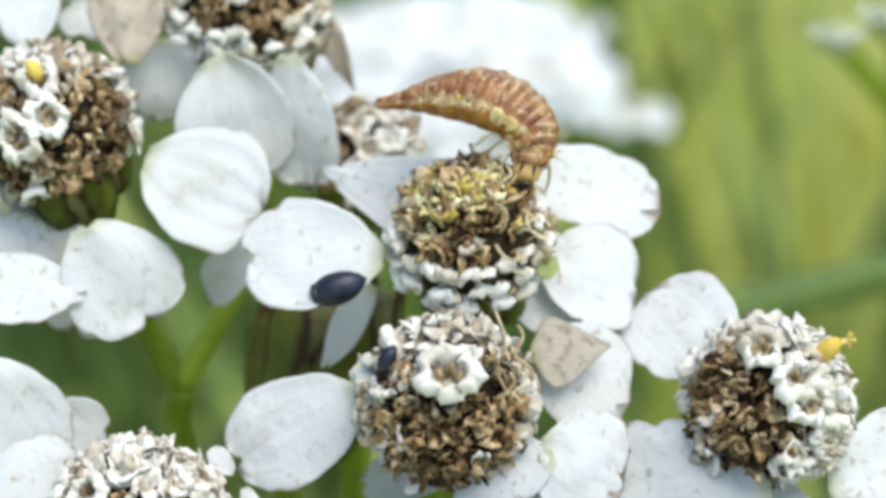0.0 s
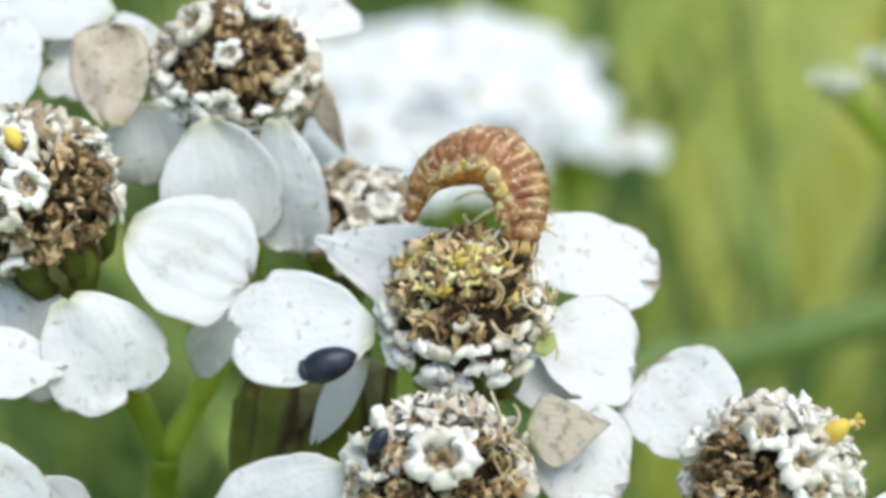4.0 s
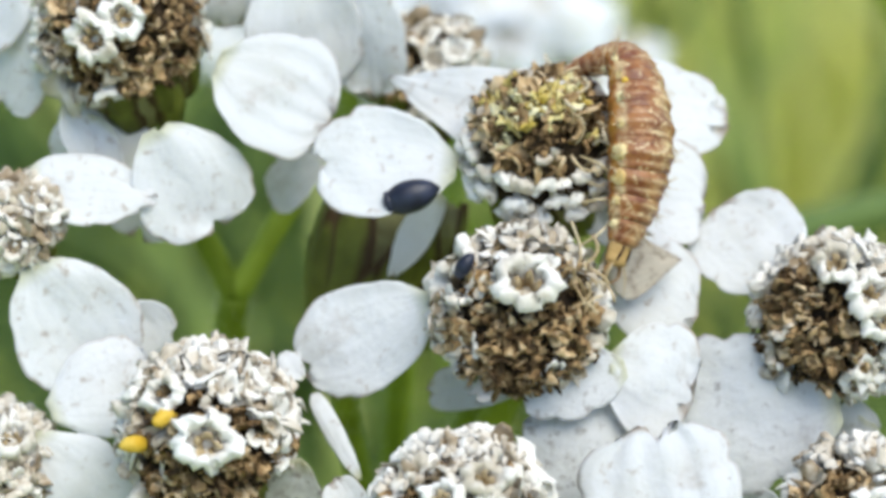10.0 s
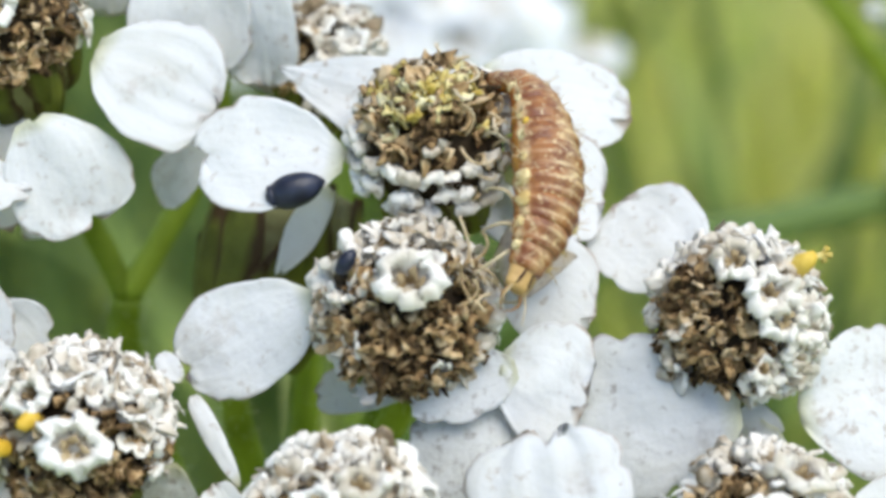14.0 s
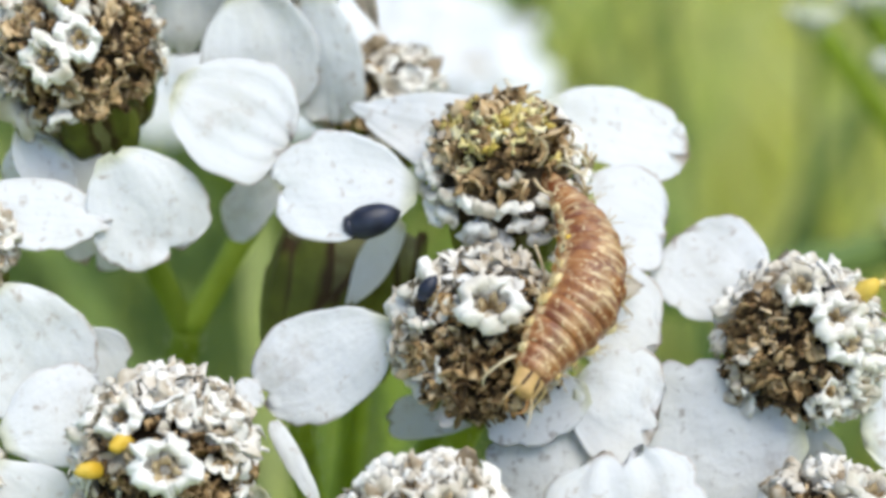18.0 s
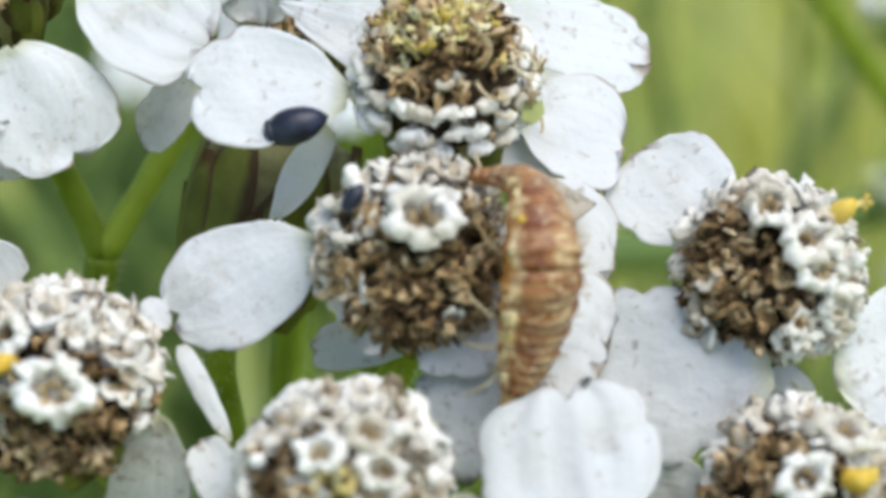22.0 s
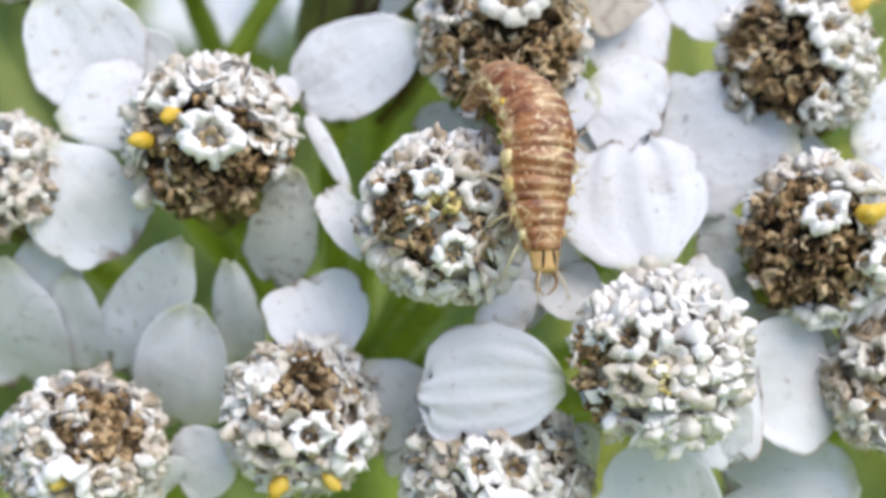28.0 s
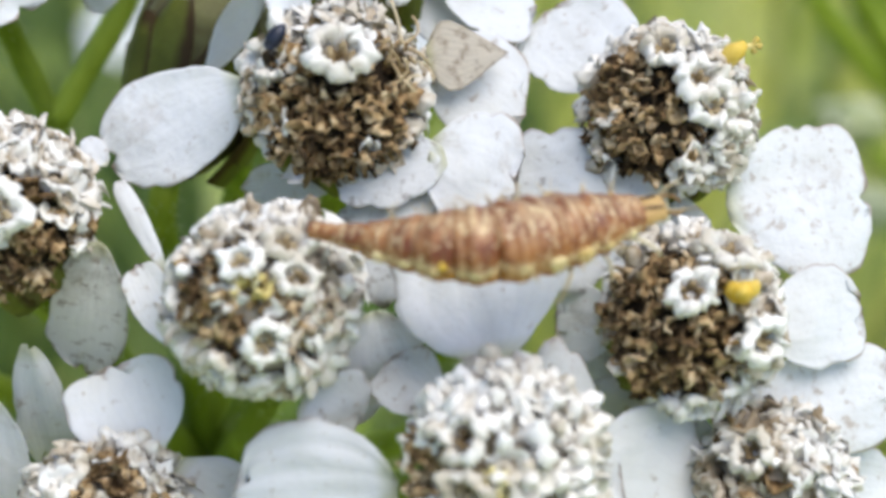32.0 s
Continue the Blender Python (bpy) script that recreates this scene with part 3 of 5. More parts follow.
def petal(key, base, tip, width, droop, turn, kind):
    """A ray petal of a head, from its base to its tip, its face to the viewer and turned about its length."""
    rng = random.Random("%s%.2f%.2f" % (key, tip[0], tip[1]))
    head = HEADS[key]
    b, t = mm(base), mm(tip)
    along = (t - b).normalized()
    face = way((0, max(0.0, min(0.5, 0.35 + 0.05 * base[1])), 1.0))
    x = along.cross(face).normalized()
    z = x.cross(along)
    m = Matrix((x, along, z)).transposed().to_4x4() @ Matrix.Rotation(radians(turn), 4, "Y")
    m.translation = b
    mat = {"tan": TAN, "dry": TAN, "kite": PAPER, "dust": DUSTY, "stain": STAINED, "leaf": LEAF, "rib": RIBBED, "ruf": RIBBED}.get(kind, PETAL)
    label = {"tan": "dry tan shrivelled petal", "dry": "dry tan speckled petal", "kite": "small papery pale tan petal with a dark rim", "dust": "white petal dusted with dark specks", "stain": "white petal with a brown stain", "ruf": "white petal with a ruffled tip"}.get(kind, "")
    bm = petal_shape((t - b).length * 1040, width, droop, kind, rng)
    part("leaf_scrap" if kind == "leaf" else "petal", bm, mat, head, label, head.matrix_basis.inverted() @ m)


# ---- ground ----
def ground_sheet():
    m, t, b = material("meadow_soil", (0.06, 0.08, 0.02), 0.9, 0.1)
    vec = coords(t)
    t.links.new(ramp(t, noise_of(t, vec, 2.5, 8, 0.72), (0.32, (0.10, 0.16, 0.05)), (0.46, (0.26, 0.32, 0.08)), (0.58, (0.48, 0.52, 0.13)), (0.75, (0.46, 0.48, 0.17))), b.inputs["Base Color"])
    bump(t, b, noise_of(t, vec, 60, 5), 0.8, 0.01)
    bm = bmesh.new()
    rings = [0.02, 0.2, 0.5, 1, 2, 4, 8, 16, 40, 100, 300, 1000, 3000]
    grid(bm, [[Vector((math.cos(a) * r, math.sin(a) * r, 0.02 * noise.noise(Vector((math.cos(a) * r, math.sin(a) * r, 0)) * 2))) for a in [k * math.pi / 24 for k in range(48)]] for r in rings], True)
    ob = part("ground", bm, m, None)
    ob.location = (0, 0, -0.45)
    tagged(ob, "green and straw yellow meadow ground, out of focus", "ground", kind="structure")


ground_sheet()

# ---- flower heads and petals ----
flower_head("A", (2.47, 0.06, 0.20), 1.36, (-0.05, 0.55, 0.83), (0.42, 0.38, 0.82), 56, "half-spent white yarrow head with brown centre and pollen",
            pollen=((2.97, 0.75, 1.20), (2.52, 0.57, 1.40), (2.07, 0.42, 1.40), (2.75, 0.80, 1.20), (2.30, 0.75, 1.30)), ruff=3)
flower_head("B", (2.03, -2.80, 1.25), 1.40, (0.00, 0.35, 0.94), (0.15, -0.45, 0.87), 72, "spent brown yarrow head with one open white floret",
            opened=((2.17, -2.45, 2.61, 1.08),), ruff=2)
flower_head("R", (7.50, -2.92, 0.60), 1.36, (0.10, 0.50, 0.86), (-0.55, -0.22, 0.80), 58, "white and brown yarrow head with a yellow anther",
            opened=((7.82, -2.54, 2.02), (7.34, -2.02, 1.72), (8.10, -2.91, 2.03)),
            pollen=((8.40, -2.15, 1.50),), ruff=2)
flower_head("RL", (7.68, -6.36, 1.90), 1.36, (0.15, 0.30, 0.94), (-0.50, -0.30, 0.82), 63, "brown yarrow head with white florets and a pollen lump",
            opened=((7.57, -6.05, 3.20, 0.8), (8.20, -5.35, 3.00), (8.55, -6.64, 2.90)),
            pollen=((8.28, -5.95, 3.20), (8.36, -6.02, 3.13), (8.24, -6.06, 3.19)), ruff=2)
flower_head("BL", (-3.15, -4.78, 1.60), 1.43, (-0.10, 0.40, 0.91), (0.25, -0.58, 0.80), 58, "half-withered yarrow head with open white florets",
            opened=((-2.98, -4.94, 3.10, 1.05), (-3.66, -4.14, 2.80)),
            pollen=((-3.57, -4.44, 3.05), (-4.07, -4.98, 2.80)), ruff=2)
flower_head("C", (1.08, -6.20, 3.00), 1.40, (-0.05, 0.25, 0.97), (-0.15, -0.05, 1.00), 44, "mostly pale yarrow head with a few brown florets",
            opened=((1.50, -5.46, 4.30, 0.72), (1.21, -6.92, 4.40, 0.72), (1.72, -5.96, 4.40, 0.68), (0.85, -5.75, 4.40, 0.65)),
            pollen=((0.99, -6.12, 4.50),), ruff=3)
flower_head("W", (4.72, -8.62, 3.50), 1.37, (0.05, 0.15, 0.99), (-1.00, -0.20, 0.20), 35, "fresh white yarrow head crowded with small florets",
            opened=((4.10, -8.24, 5.00, 0.8), (4.11, -8.99, 5.00, 0.8)),
            pollen=((4.72, -9.02, 5.00),), count=220)
flower_head("D", (-1.38, -9.66, 1.30), 1.28, (0.00, 0.30, 0.95), (0.20, 0.40, 0.90), 32, "pale yarrow head with brown withered florets",
            opened=((-1.12, -9.98, 2.70), (-1.82, -10.20, 2.60), (-0.43, -10.22, 2.40)),
            pollen=((-0.72, -10.92, 2.30), (-1.72, -10.83, 2.30)), ruff=2)
flower_head("E", (-5.25, -10.40, 1.00), 1.33, (-0.10, 0.35, 0.93), (0.40, 0.50, 0.80), 38, "pale and brown yarrow head with a yellow floret",
            opened=((-5.41, -10.93, 2.40, 1.15), (-5.81, -10.28, 2.40)),
            pollen=((-5.41, -10.88, 2.40),), ruff=1)
flower_head("F", (2.09, -10.70, 1.60), 1.57, (0.00, 0.20, 0.98), (0.00, 0.60, 0.80), 26, "pale yarrow head low in the umbel",
            opened=((1.76, -10.41, 3.20), (2.35, -10.44, 3.20), (2.07, -11.11, 3.20, 1.1)),
            pollen=((2.07, -11.11, 3.20),), ruff=2)
flower_head("L", (-5.07, 2.34, -0.30), 1.47, (-0.05, 0.60, 0.80), (0.35, -0.30, 0.88), 68, "brown yarrow head with open white florets on top",
            opened=((-4.76, 2.37, 1.25), (-5.29, 2.00, 1.22), (-5.03, 3.11, 1.08)),
            pollen=((-4.98, 3.13, 1.06),), ruff=1)
flower_head("T", (-1.82, 4.84, -2.60), 1.48, (0.02, 0.70, 0.71), (0.10, 0.35, 0.90), 62, "brown yarrow head with a frilled white rim",
            opened=((-2.34, 5.65, -1.33), (-1.17, 6.03, -1.75)), ruff=2)
flower_head("S", (0.24, 2.22, -4.00), 1.07, (0.10, 0.80, 0.60), (-0.80, -0.20, 0.60), 48, "small half-brown yarrow head behind a petal", count=110)
flower_head("K", (-6.80, -1.26, 0.60), 0.72, (-0.20, 0.60, 0.77), (0.00, -0.50, 0.80), 15, "small pale yarrow head at the umbel's edge", count=90)
flower_head("J", (-6.94, -5.47, 0.60), 1.01, (-0.30, 0.40, 0.86), (0.00, -1.00, 0.30), 20, "small white yarrow head at the umbel's edge",
            opened=((-6.52, -4.96, 1.46),), count=120)
flower_head("G", (9.07, -8.86, 1.50), 1.08, (0.20, 0.30, 0.93), (-0.50, 0.40, 0.80), 22, "pale yarrow head at the umbel's edge",
            opened=((8.64, -8.41, 2.48),), count=130)
flower_head("I", (-0.38, -1.15, -2.85), 1.62, (0.27, 0.94, 0.20), (0.00, 0.50, 0.80), 95, "closed olive yarrow head seen from the side", tall=1.4, count=0)
petal("A", (0.99, -0.28, 0.50), (-1.48, -0.13, 0.45), 1.98, 0.05, 0, "heart")
petal("A", (3.27, 1.45, -1.20), (5.87, 0.88, -1.60), 1.67, 0.05, 0, "w")
petal("A", (3.67, -0.35, -0.60), (5.47, -0.66, -0.90), 1.89, 0.04, 0, "w")
petal("A", (2.96, -0.66, -0.70), (5.07, -1.30, -1.00), 1.53, 0.03, 0, "w")
petal("A", (0.65, -0.56, -0.60), (-0.31, -2.07, -1.00), 0.62, 0.06, 0, "lance")
petal("B", (0.59, -2.61, 0.90), (-1.72, -3.74, 0.40), 1.80, 0.04, 0, "heart")
petal("B", (2.07, -4.04, 0.20), (0.39, -4.09, -0.40), 0.75, 0.08, 0, "w")
petal("B", (3.49, -1.97, 0.45), (4.83, -1.84, 0.25), 1.16, 0.02, 0, "kite")
petal("B", (3.53, -2.01, 0.10), (5.19, -2.63, -0.30), 1.89, 0.02, 0, "w")
petal("B", (3.85, -3.74, 1.20), (2.02, -4.09, 1.40), 1.28, 0.02, 0, "dust")
petal("B", (3.55, -3.75, 0.90), (2.93, -6.08, 1.20), 2.25, 0.02, 0, "dust")
petal("B", (3.57, -3.65, 1.15), (4.98, -4.14, 1.00), 1.95, 0.02, 0, "w")
petal("R", (6.82, -2.34, -0.20), (5.58, -0.84, -1.00), 1.98, 0.06, 0, "w")
petal("R", (7.48, -4.37, 1.00), (4.66, -4.55, 0.60), 2.57, 0.04, 0, "dust")
petal("R", (8.49, -4.43, 0.60), (10.91, -4.15, 0.30), 2.51, 0.05, 0, "w")
petal("RL", (8.95, -6.56, 1.60), (10.57, -6.10, 1.20), 1.54, 0.06, 0, "w")
petal("RL", (8.61, -7.90, 1.40), (11.30, -7.41, 0.80), 1.66, 0.03, 0, "w")
petal("RL", (6.67, -6.36, 1.00), (5.67, -6.43, 0.60), 1.19, 0.1, 0, "w")
petal("RL", (6.93, -7.19, 0.60), (5.86, -7.47, 0.20), 1.20, 0.1, 0, "w")
petal("W", (6.01, -8.78, 2.20), (8.18, -8.85, 1.60), 2.27, 0.1, 0, "w")
petal("W", (4.56, -7.10, 3.10), (3.99, -4.79, 2.20), 2.48, 0.0, 0, "ruf")
petal("W", (3.16, -8.98, 3.30), (0.70, -9.05, 2.80), 1.97, 0.05, 0, "rib")
petal("W", (5.13, -8.69, 2.40), (6.45, -8.35, 2.20), 3.37, 0.06, 0, "w")
petal("W", (6.07, -8.57, 2.60), (6.11, -10.37, 2.20), 0.75, 0.05, 0, "w")
petal("W", (4.77, -9.85, 2.60), (4.86, -11.84, 2.00), 2.06, 0.1, 0, "w")
petal("G", (8.59, -10.50, 0.80), (6.30, -11.11, 0.40), 2.14, 0.06, 0, "w")
petal("D", (-0.80, -8.68, 1.50), (-1.38, -7.12, 1.20), 1.74, 0.08, 0, "w")
petal("D", (-0.34, -8.77, 1.30), (0.79, -9.83, 0.90), 1.41, 0.08, 0, "w")
petal("BL", (-3.52, -6.60, 1.40), (-5.16, -8.90, -0.50), 1.45, 0.05, 0, "w")
petal("BL", (-3.52, -7.66, 0.80), (-3.93, -9.90, -0.50), 1.72, 0.05, 0, "w")
petal("BL", (-1.65, -5.26, 1.70), (-2.06, -7.33, 0.30), 1.23, 0.08, 0, "stain")
petal("BL", (-2.83, -6.89, 0.90), (-2.62, -8.90, -0.70), 0.89, 0.05, 0, "w")
petal("C", (-0.64, -5.62, 1.20), (-1.50, -4.17, 0.90), 0.32, 0.05, 0, "w")
petal("C", (-0.32, -6.88, 2.00), (-1.05, -5.58, 1.60), 0.70, 0.08, 0, "w")
petal("C", (-1.64, -3.93, 0.90), (-2.03, -3.47, 0.80), 0.36, 0.05, 0, "w")
petal("C", (2.72, -6.33, 2.20), (3.08, -7.65, 1.80), 1.20, 0.08, 0, "w")
petal("J", (-5.97, -4.48, 1.00), (-4.27, -3.73, 0.80), 1.60, 0.08, 0, "w")
petal("J", (-6.33, -4.96, 1.20), (-4.84, -6.77, 0.90), 2.05, 0.08, 0, "w")
petal("J", (-7.16, -6.93, 0.60), (-7.05, -9.30, -1.00), 2.18, 0.08, 0, "w")
petal("J", (-5.79, -7.10, 0.50), (-5.68, -8.94, -0.90), 0.98, 0.05, 0, "w")
petal("K", (-6.30, -1.95, 1.00), (-5.05, -3.79, 0.80), 2.05, 0.08, 0, "w")
petal("K", (-6.56, -0.51, 0.70), (-4.31, -0.67, 0.40), 1.32, 0.05, 0, "lance")
petal("L", (-3.36, 1.72, -0.20), (-1.39, 0.78, -0.50), 2.29, 0.05, 0, "rib")
petal("L", (-4.34, 0.47, 0.30), (-3.31, -1.20, -0.10), 2.00, 0.06, 0, "w")
petal("L", (-6.08, 1.16, -0.40), (-4.83, -0.19, -0.80), 1.49, 0.08, 0, "w")
petal("L", (-1.58, 0.33, -1.80), (-2.68, -0.48, -2.20), 0.99, 0.08, 0, "w")
petal("A", (1.82, 0.81, -0.50), (-0.30, 1.57, -1.30), 1.90, 0.03, 0, "tri")
petal("W", (5.14, -9.55, 2.60), (6.44, -9.32, 2.00), 1.94, 0.20, 0, "w")
petal("W", (3.67, -7.84, 2.60), (2.99, -7.04, 2.20), 1.07, 0.10, 0, "w")
petal("D", (-2.53, -10.31, 1.20), (-3.79, -10.75, 0.70), 1.31, 0.10, 0, "w")
petal("C", (1.72, -7.68, 2.60), (2.52, -8.14, 2.30), 1.46, 0.10, 0, "w")
petal("K", (-5.12, -2.71, 0.20), (-4.31, -3.59, -0.20), 1.47, 0.10, 0, "w")
petal("RL", (7.15, -7.73, 1.20), (7.63, -9.26, 0.60), 1.80, 0.10, 0, "w")
petal("G", (9.90, -8.96, 0.50), (11.35, -8.86, 0.20), 1.10, 0.10, 0, "w")
petal("L", (-5.42, 0.77, -0.40), (-6.11, -0.35, -0.80), 1.60, 0.10, 0, "w")
petal("T", (-3.39, 4.21, -1.60), (-3.30, 2.78, -2.20), 1.66, 0.10, 0, "w")
petal("T", (-2.18, 3.79, -1.20), (-1.67, 1.56, -1.80), 2.09, 0.08, 0, "w")
petal("T", (-0.92, 3.79, -1.40), (-0.67, 1.42, -2.10), 1.38, 0.08, 15, "w")
petal("T", (-3.88, 3.73, -1.30), (-3.93, 5.58, -1.20), 1.38, 0.04, 0, "dry")
petal("T", (-3.10, 5.43, -2.60), (-5.63, 5.37, -3.00), 2.03, 0.05, 0, "w")
petal("T", (-1.16, 5.87, -3.40), (0.03, 6.81, -4.20), 1.63, 0.05, 0, "w")
petal("T", (-4.26, 6.10, -3.00), (-6.68, 6.94, -3.40), 1.84, 0.05, 0, "w")
petal("T", (-0.30, 4.75, -2.60), (0.08, 3.35, -2.70), 0.45, 0.10, 35, "tan")
petal("L", (-5.88, 4.13, -1.80), (-6.08, 6.00, -2.20), 1.25, 0.06, 0, "w")
petal("S", (-0.51, 2.31, -4.00), (-0.70, 1.57, -4.20), 1.31, 0.10, 0, "w")
petal("L", (-6.73, 2.55, -0.60), (-7.68, 1.28, -1.00), 1.72, 0.10, 0, "w")
petal("L", (-6.75, 3.27, -0.60), (-8.04, 2.63, -1.00), 1.72, 0.10, 0, "w")
petal("RL", (7.44, -7.45, 1.00), (6.68, -8.36, 0.50), 1.72, 0.10, 0, "w")
petal("R", (8.01, -4.62, 0.20), (7.56, -5.36, 0.00), 1.59, 0.10, 0, "w")
petal("C", (2.01, -7.05, 2.00), (3.07, -7.41, 1.80), 1.49, 0.10, 0, "w")
petal("F", (0.89, -10.24, 1.00), (0.16, -9.85, 0.60), 1.32, 0.10, 0, "w")
petal("F", (2.91, -10.20, 1.00), (3.96, -10.58, 0.60), 1.52, 0.10, 0, "w")
petal("E", (-4.26, -10.66, 1.00), (-3.79, -11.16, 0.60), 1.31, 0.10, 0, "w")
petal("E", (-6.20, -10.40, 1.00), (-7.11, -10.01, 0.60), 1.32, 0.10, 0, "w")
petal("J", (-6.48, -6.48, 0.40), (-6.06, -7.91, 0.10), 1.25, 0.10, 0, "w")
petal("L", (-4.59, 0.48, -0.90), (-5.01, -1.33, -1.40), 1.45, 0.10, 0, "w")
petal("R", (7.43, -4.10, 0.30), (7.25, -5.06, 0.10), 1.93, 0.10, 0, "w")
petal("A", (3.73, -0.69, 0.90), (3.96, -0.32, 0.80), 0.32, 0.05, 0, "leaf")
# ---- stalks ----
HAIRS = tinted("stalk_hair", ((0.50, 0.54, 0.34), (0.70, 0.72, 0.55)), 2000, 0.5, 0.00001)


def stalks():
    """The plant's stem, with a branch to each flower head."""
    stem = new("yarrow_stem")
    node = Vector((-1.5, -9.5, -15.0))
    stem.location = mm(node)
    tagged(stem, "branching green yarrow stem with fine pale hairs", "stem")

    def bar(name, pts, r0, r1, label=""):
        bm = bmesh.new()
        ps = curve_points([mm(p) - mm(node) for p in pts], 22)
        tube(bm, ps, [(r0 + (r1 - r0) * k / 21) * 0.001 * (1 + 0.05 * math.sin(k * 1.7)) for k in range(22)], 12)
        stalk = part(name, bm, GREEN, stem, label)
        if r1 >= 0.22 and ps[-1].z > -0.004:
            fuzz = random.Random(len(stem.children))
            bm = bmesh.new()
            for _ in range(150):
                i = fuzz.randrange(6, 21)
                along = (ps[i + 1] - ps[i]).normalized()
                out = along.cross(Vector((fuzz.uniform(-1, 1), fuzz.uniform(-1, 1), fuzz.uniform(-1, 1)))).normalized()
                foot = ps[i].lerp(ps[i + 1], fuzz.random()) + out * (r0 + (r1 - r0) * i / 21) * 0.00098
                tube(bm, [foot, foot + (out + along * fuzz.uniform(-0.2, 0.7)) * fuzz.uniform(0.00008, 0.00022)], [0.000008, 0.000003], 3)
            part("hairs", bm, HAIRS, stalk, "fine pale hairs")
        return stalk

    bm = bmesh.new()
    tube(bm, [Vector((0.004 * math.sin(k * 0.5), 0.003 * k / 20, -0.46 * k / 20)) for k in range(21)], [0.0010 + 0.0006 * k / 20 for k in range(21)], 12)
    part("stem", bm, GREEN, stem)
    fork, down = (-3.85, -2.15, -6.30), (-3.97, -3.47, -7.00)
    bar("branch", (node, (-3.0, -6.6, -9.0), down, fork), 0.45, 0.31)
    for key, thing in HEADS.items():
        foot = thing.matrix_basis.translation
        p = Vector((foot.x, foot.y * math.sin(SLOPE) + foot.z * math.cos(SLOPE), -foot.y * math.cos(SLOPE) + foot.z * math.sin(SLOPE))) * 1000
        back = thing.matrix_basis.to_3x3() @ Vector((0, 0, -1))
        q = mm(p) + back * 0.0014
        below = Vector((q.x, q.y * math.sin(SLOPE) + q.z * math.cos(SLOPE), -q.y * math.cos(SLOPE) + q.z * math.sin(SLOPE))) * 1000
        if key == "L":
            bar("branch", (fork, (-4.55, -0.60, -5.50), below, p), 0.27, 0.22)
        elif key == "T":
            bar("branch", (fork, (-2.15, 0.70, -5.50), below, p), 0.27, 0.22)
        else:
            half = below.lerp(node, 0.5) + Vector((0, 0, -1.2))
            bar("branch", (node, half, below, p), 0.38, 0.22)


stalks()


# ---- beetles ----
SHELL, st, sb = material("beetle_shell", (0.012, 0.015, 0.026), 0.42, 0.5)
bump(st, sb, noise_of(st, coords(st), 16000, 3), 0.35, 0.00002)
st.links.new(ramp(st, noise_of(st, coords(st), 2500, 3), (0.4, (0.008, 0.010, 0.022)), (0.7, (0.020, 0.026, 0.055))), sb.inputs["Base Color"])


def beetle(at, ahead, length, label):
    """A tiny oval beetle on a petal: joined wing cases, the shield before them and the head."""
    thing = new("beetle")
    z = way((0.05, 0.35, 1))
    y = (mm(ahead) - mm(at)).normalized()
    x = y.cross(z).normalized()
    thing.matrix_basis = Matrix((x, y, x.cross(y))).transposed().to_4x4()
    thing.matrix_basis.translation = mm(at)
    m = thing.matrix_basis.copy()
    m.translation = mm(at)
    thing.matrix_basis = m
    tagged(thing, label, "beetle")
    s = length * 0.001

    def shell(name, y0, y1, wide, high):
        bm = bmesh.new()
        rows = []
        for i in range(11):
            u = i / 10
            w = wide * (math.sqrt(max(0.02, 1 - (1 - u / 0.4) ** 2)) if u < 0.4 else max(0.03, 1 - ((u - 0.4) / 0.6) ** 2.3) ** 0.75)
            lo, hi = -0.3, math.pi + 0.3
            rows.append([Vector((w * math.cos(lo + (hi - lo) * k / 8), y0 + (y1 - y0) * u, high * w / wide * math.sin(lo + (hi - lo) * k / 8))) * s for k in range(9)])
        vs = grid(bm, rows)
        bm.faces.new(vs[0])
        bm.faces.new(vs[-1][::-1])
        for a, b in zip(vs, vs[1:]):
            bm.faces.new((a[0], b[0], b[-1], a[-1]))
        bmesh.ops.recalc_face_normals(bm, faces=bm.faces)
        return part(name, bm, SHELL, thing)

    shell("wing_shell", -0.47, 0.54, 0.30, 0.30)
    shell("shield", -0.495, -0.25, 0.22, 0.22)
    shell("head", -0.515, -0.40, 0.12, 0.11)


beetle((0.19, -0.77, 0.76), (0.69, -0.62, 0.80), 0.98, "glossy blue-black beetle resting on a white petal")
beetle((1.16, -2.08, 2.42), (1.26, -1.94, 2.45), 0.46, "tiny dark blue beetle among the florets")


# ---- dark curled stigmas on the pollen-dusted head ----
def stigmas():
    rng = random.Random(21)
    head = HEADS["A"]
    back = head.matrix_basis.inverted()
    for p in ((2.12, 1.14, 0.85), (3.42, 0.82, 0.90), (2.90, -0.83, 1.35)):
        foot = back @ mm(p)
        bm = bmesh.new()
        for side in (-1, 1):
            pts = [foot + Vector((side * (0.05 * k) ** 1.0 * math.cos(k * 0.5), 0.03 * math.sin(k), 0.09 * k - 0.012 * k * k)) * 0.001 for k in range(6)]
            tube(bm, pts, [0.00003, 0.00003, 0.000028, 0.000026, 0.000026, 0.00003], 6)
        part("stigma", bm, DARK, head, "dark curled stigma")


stigmas()


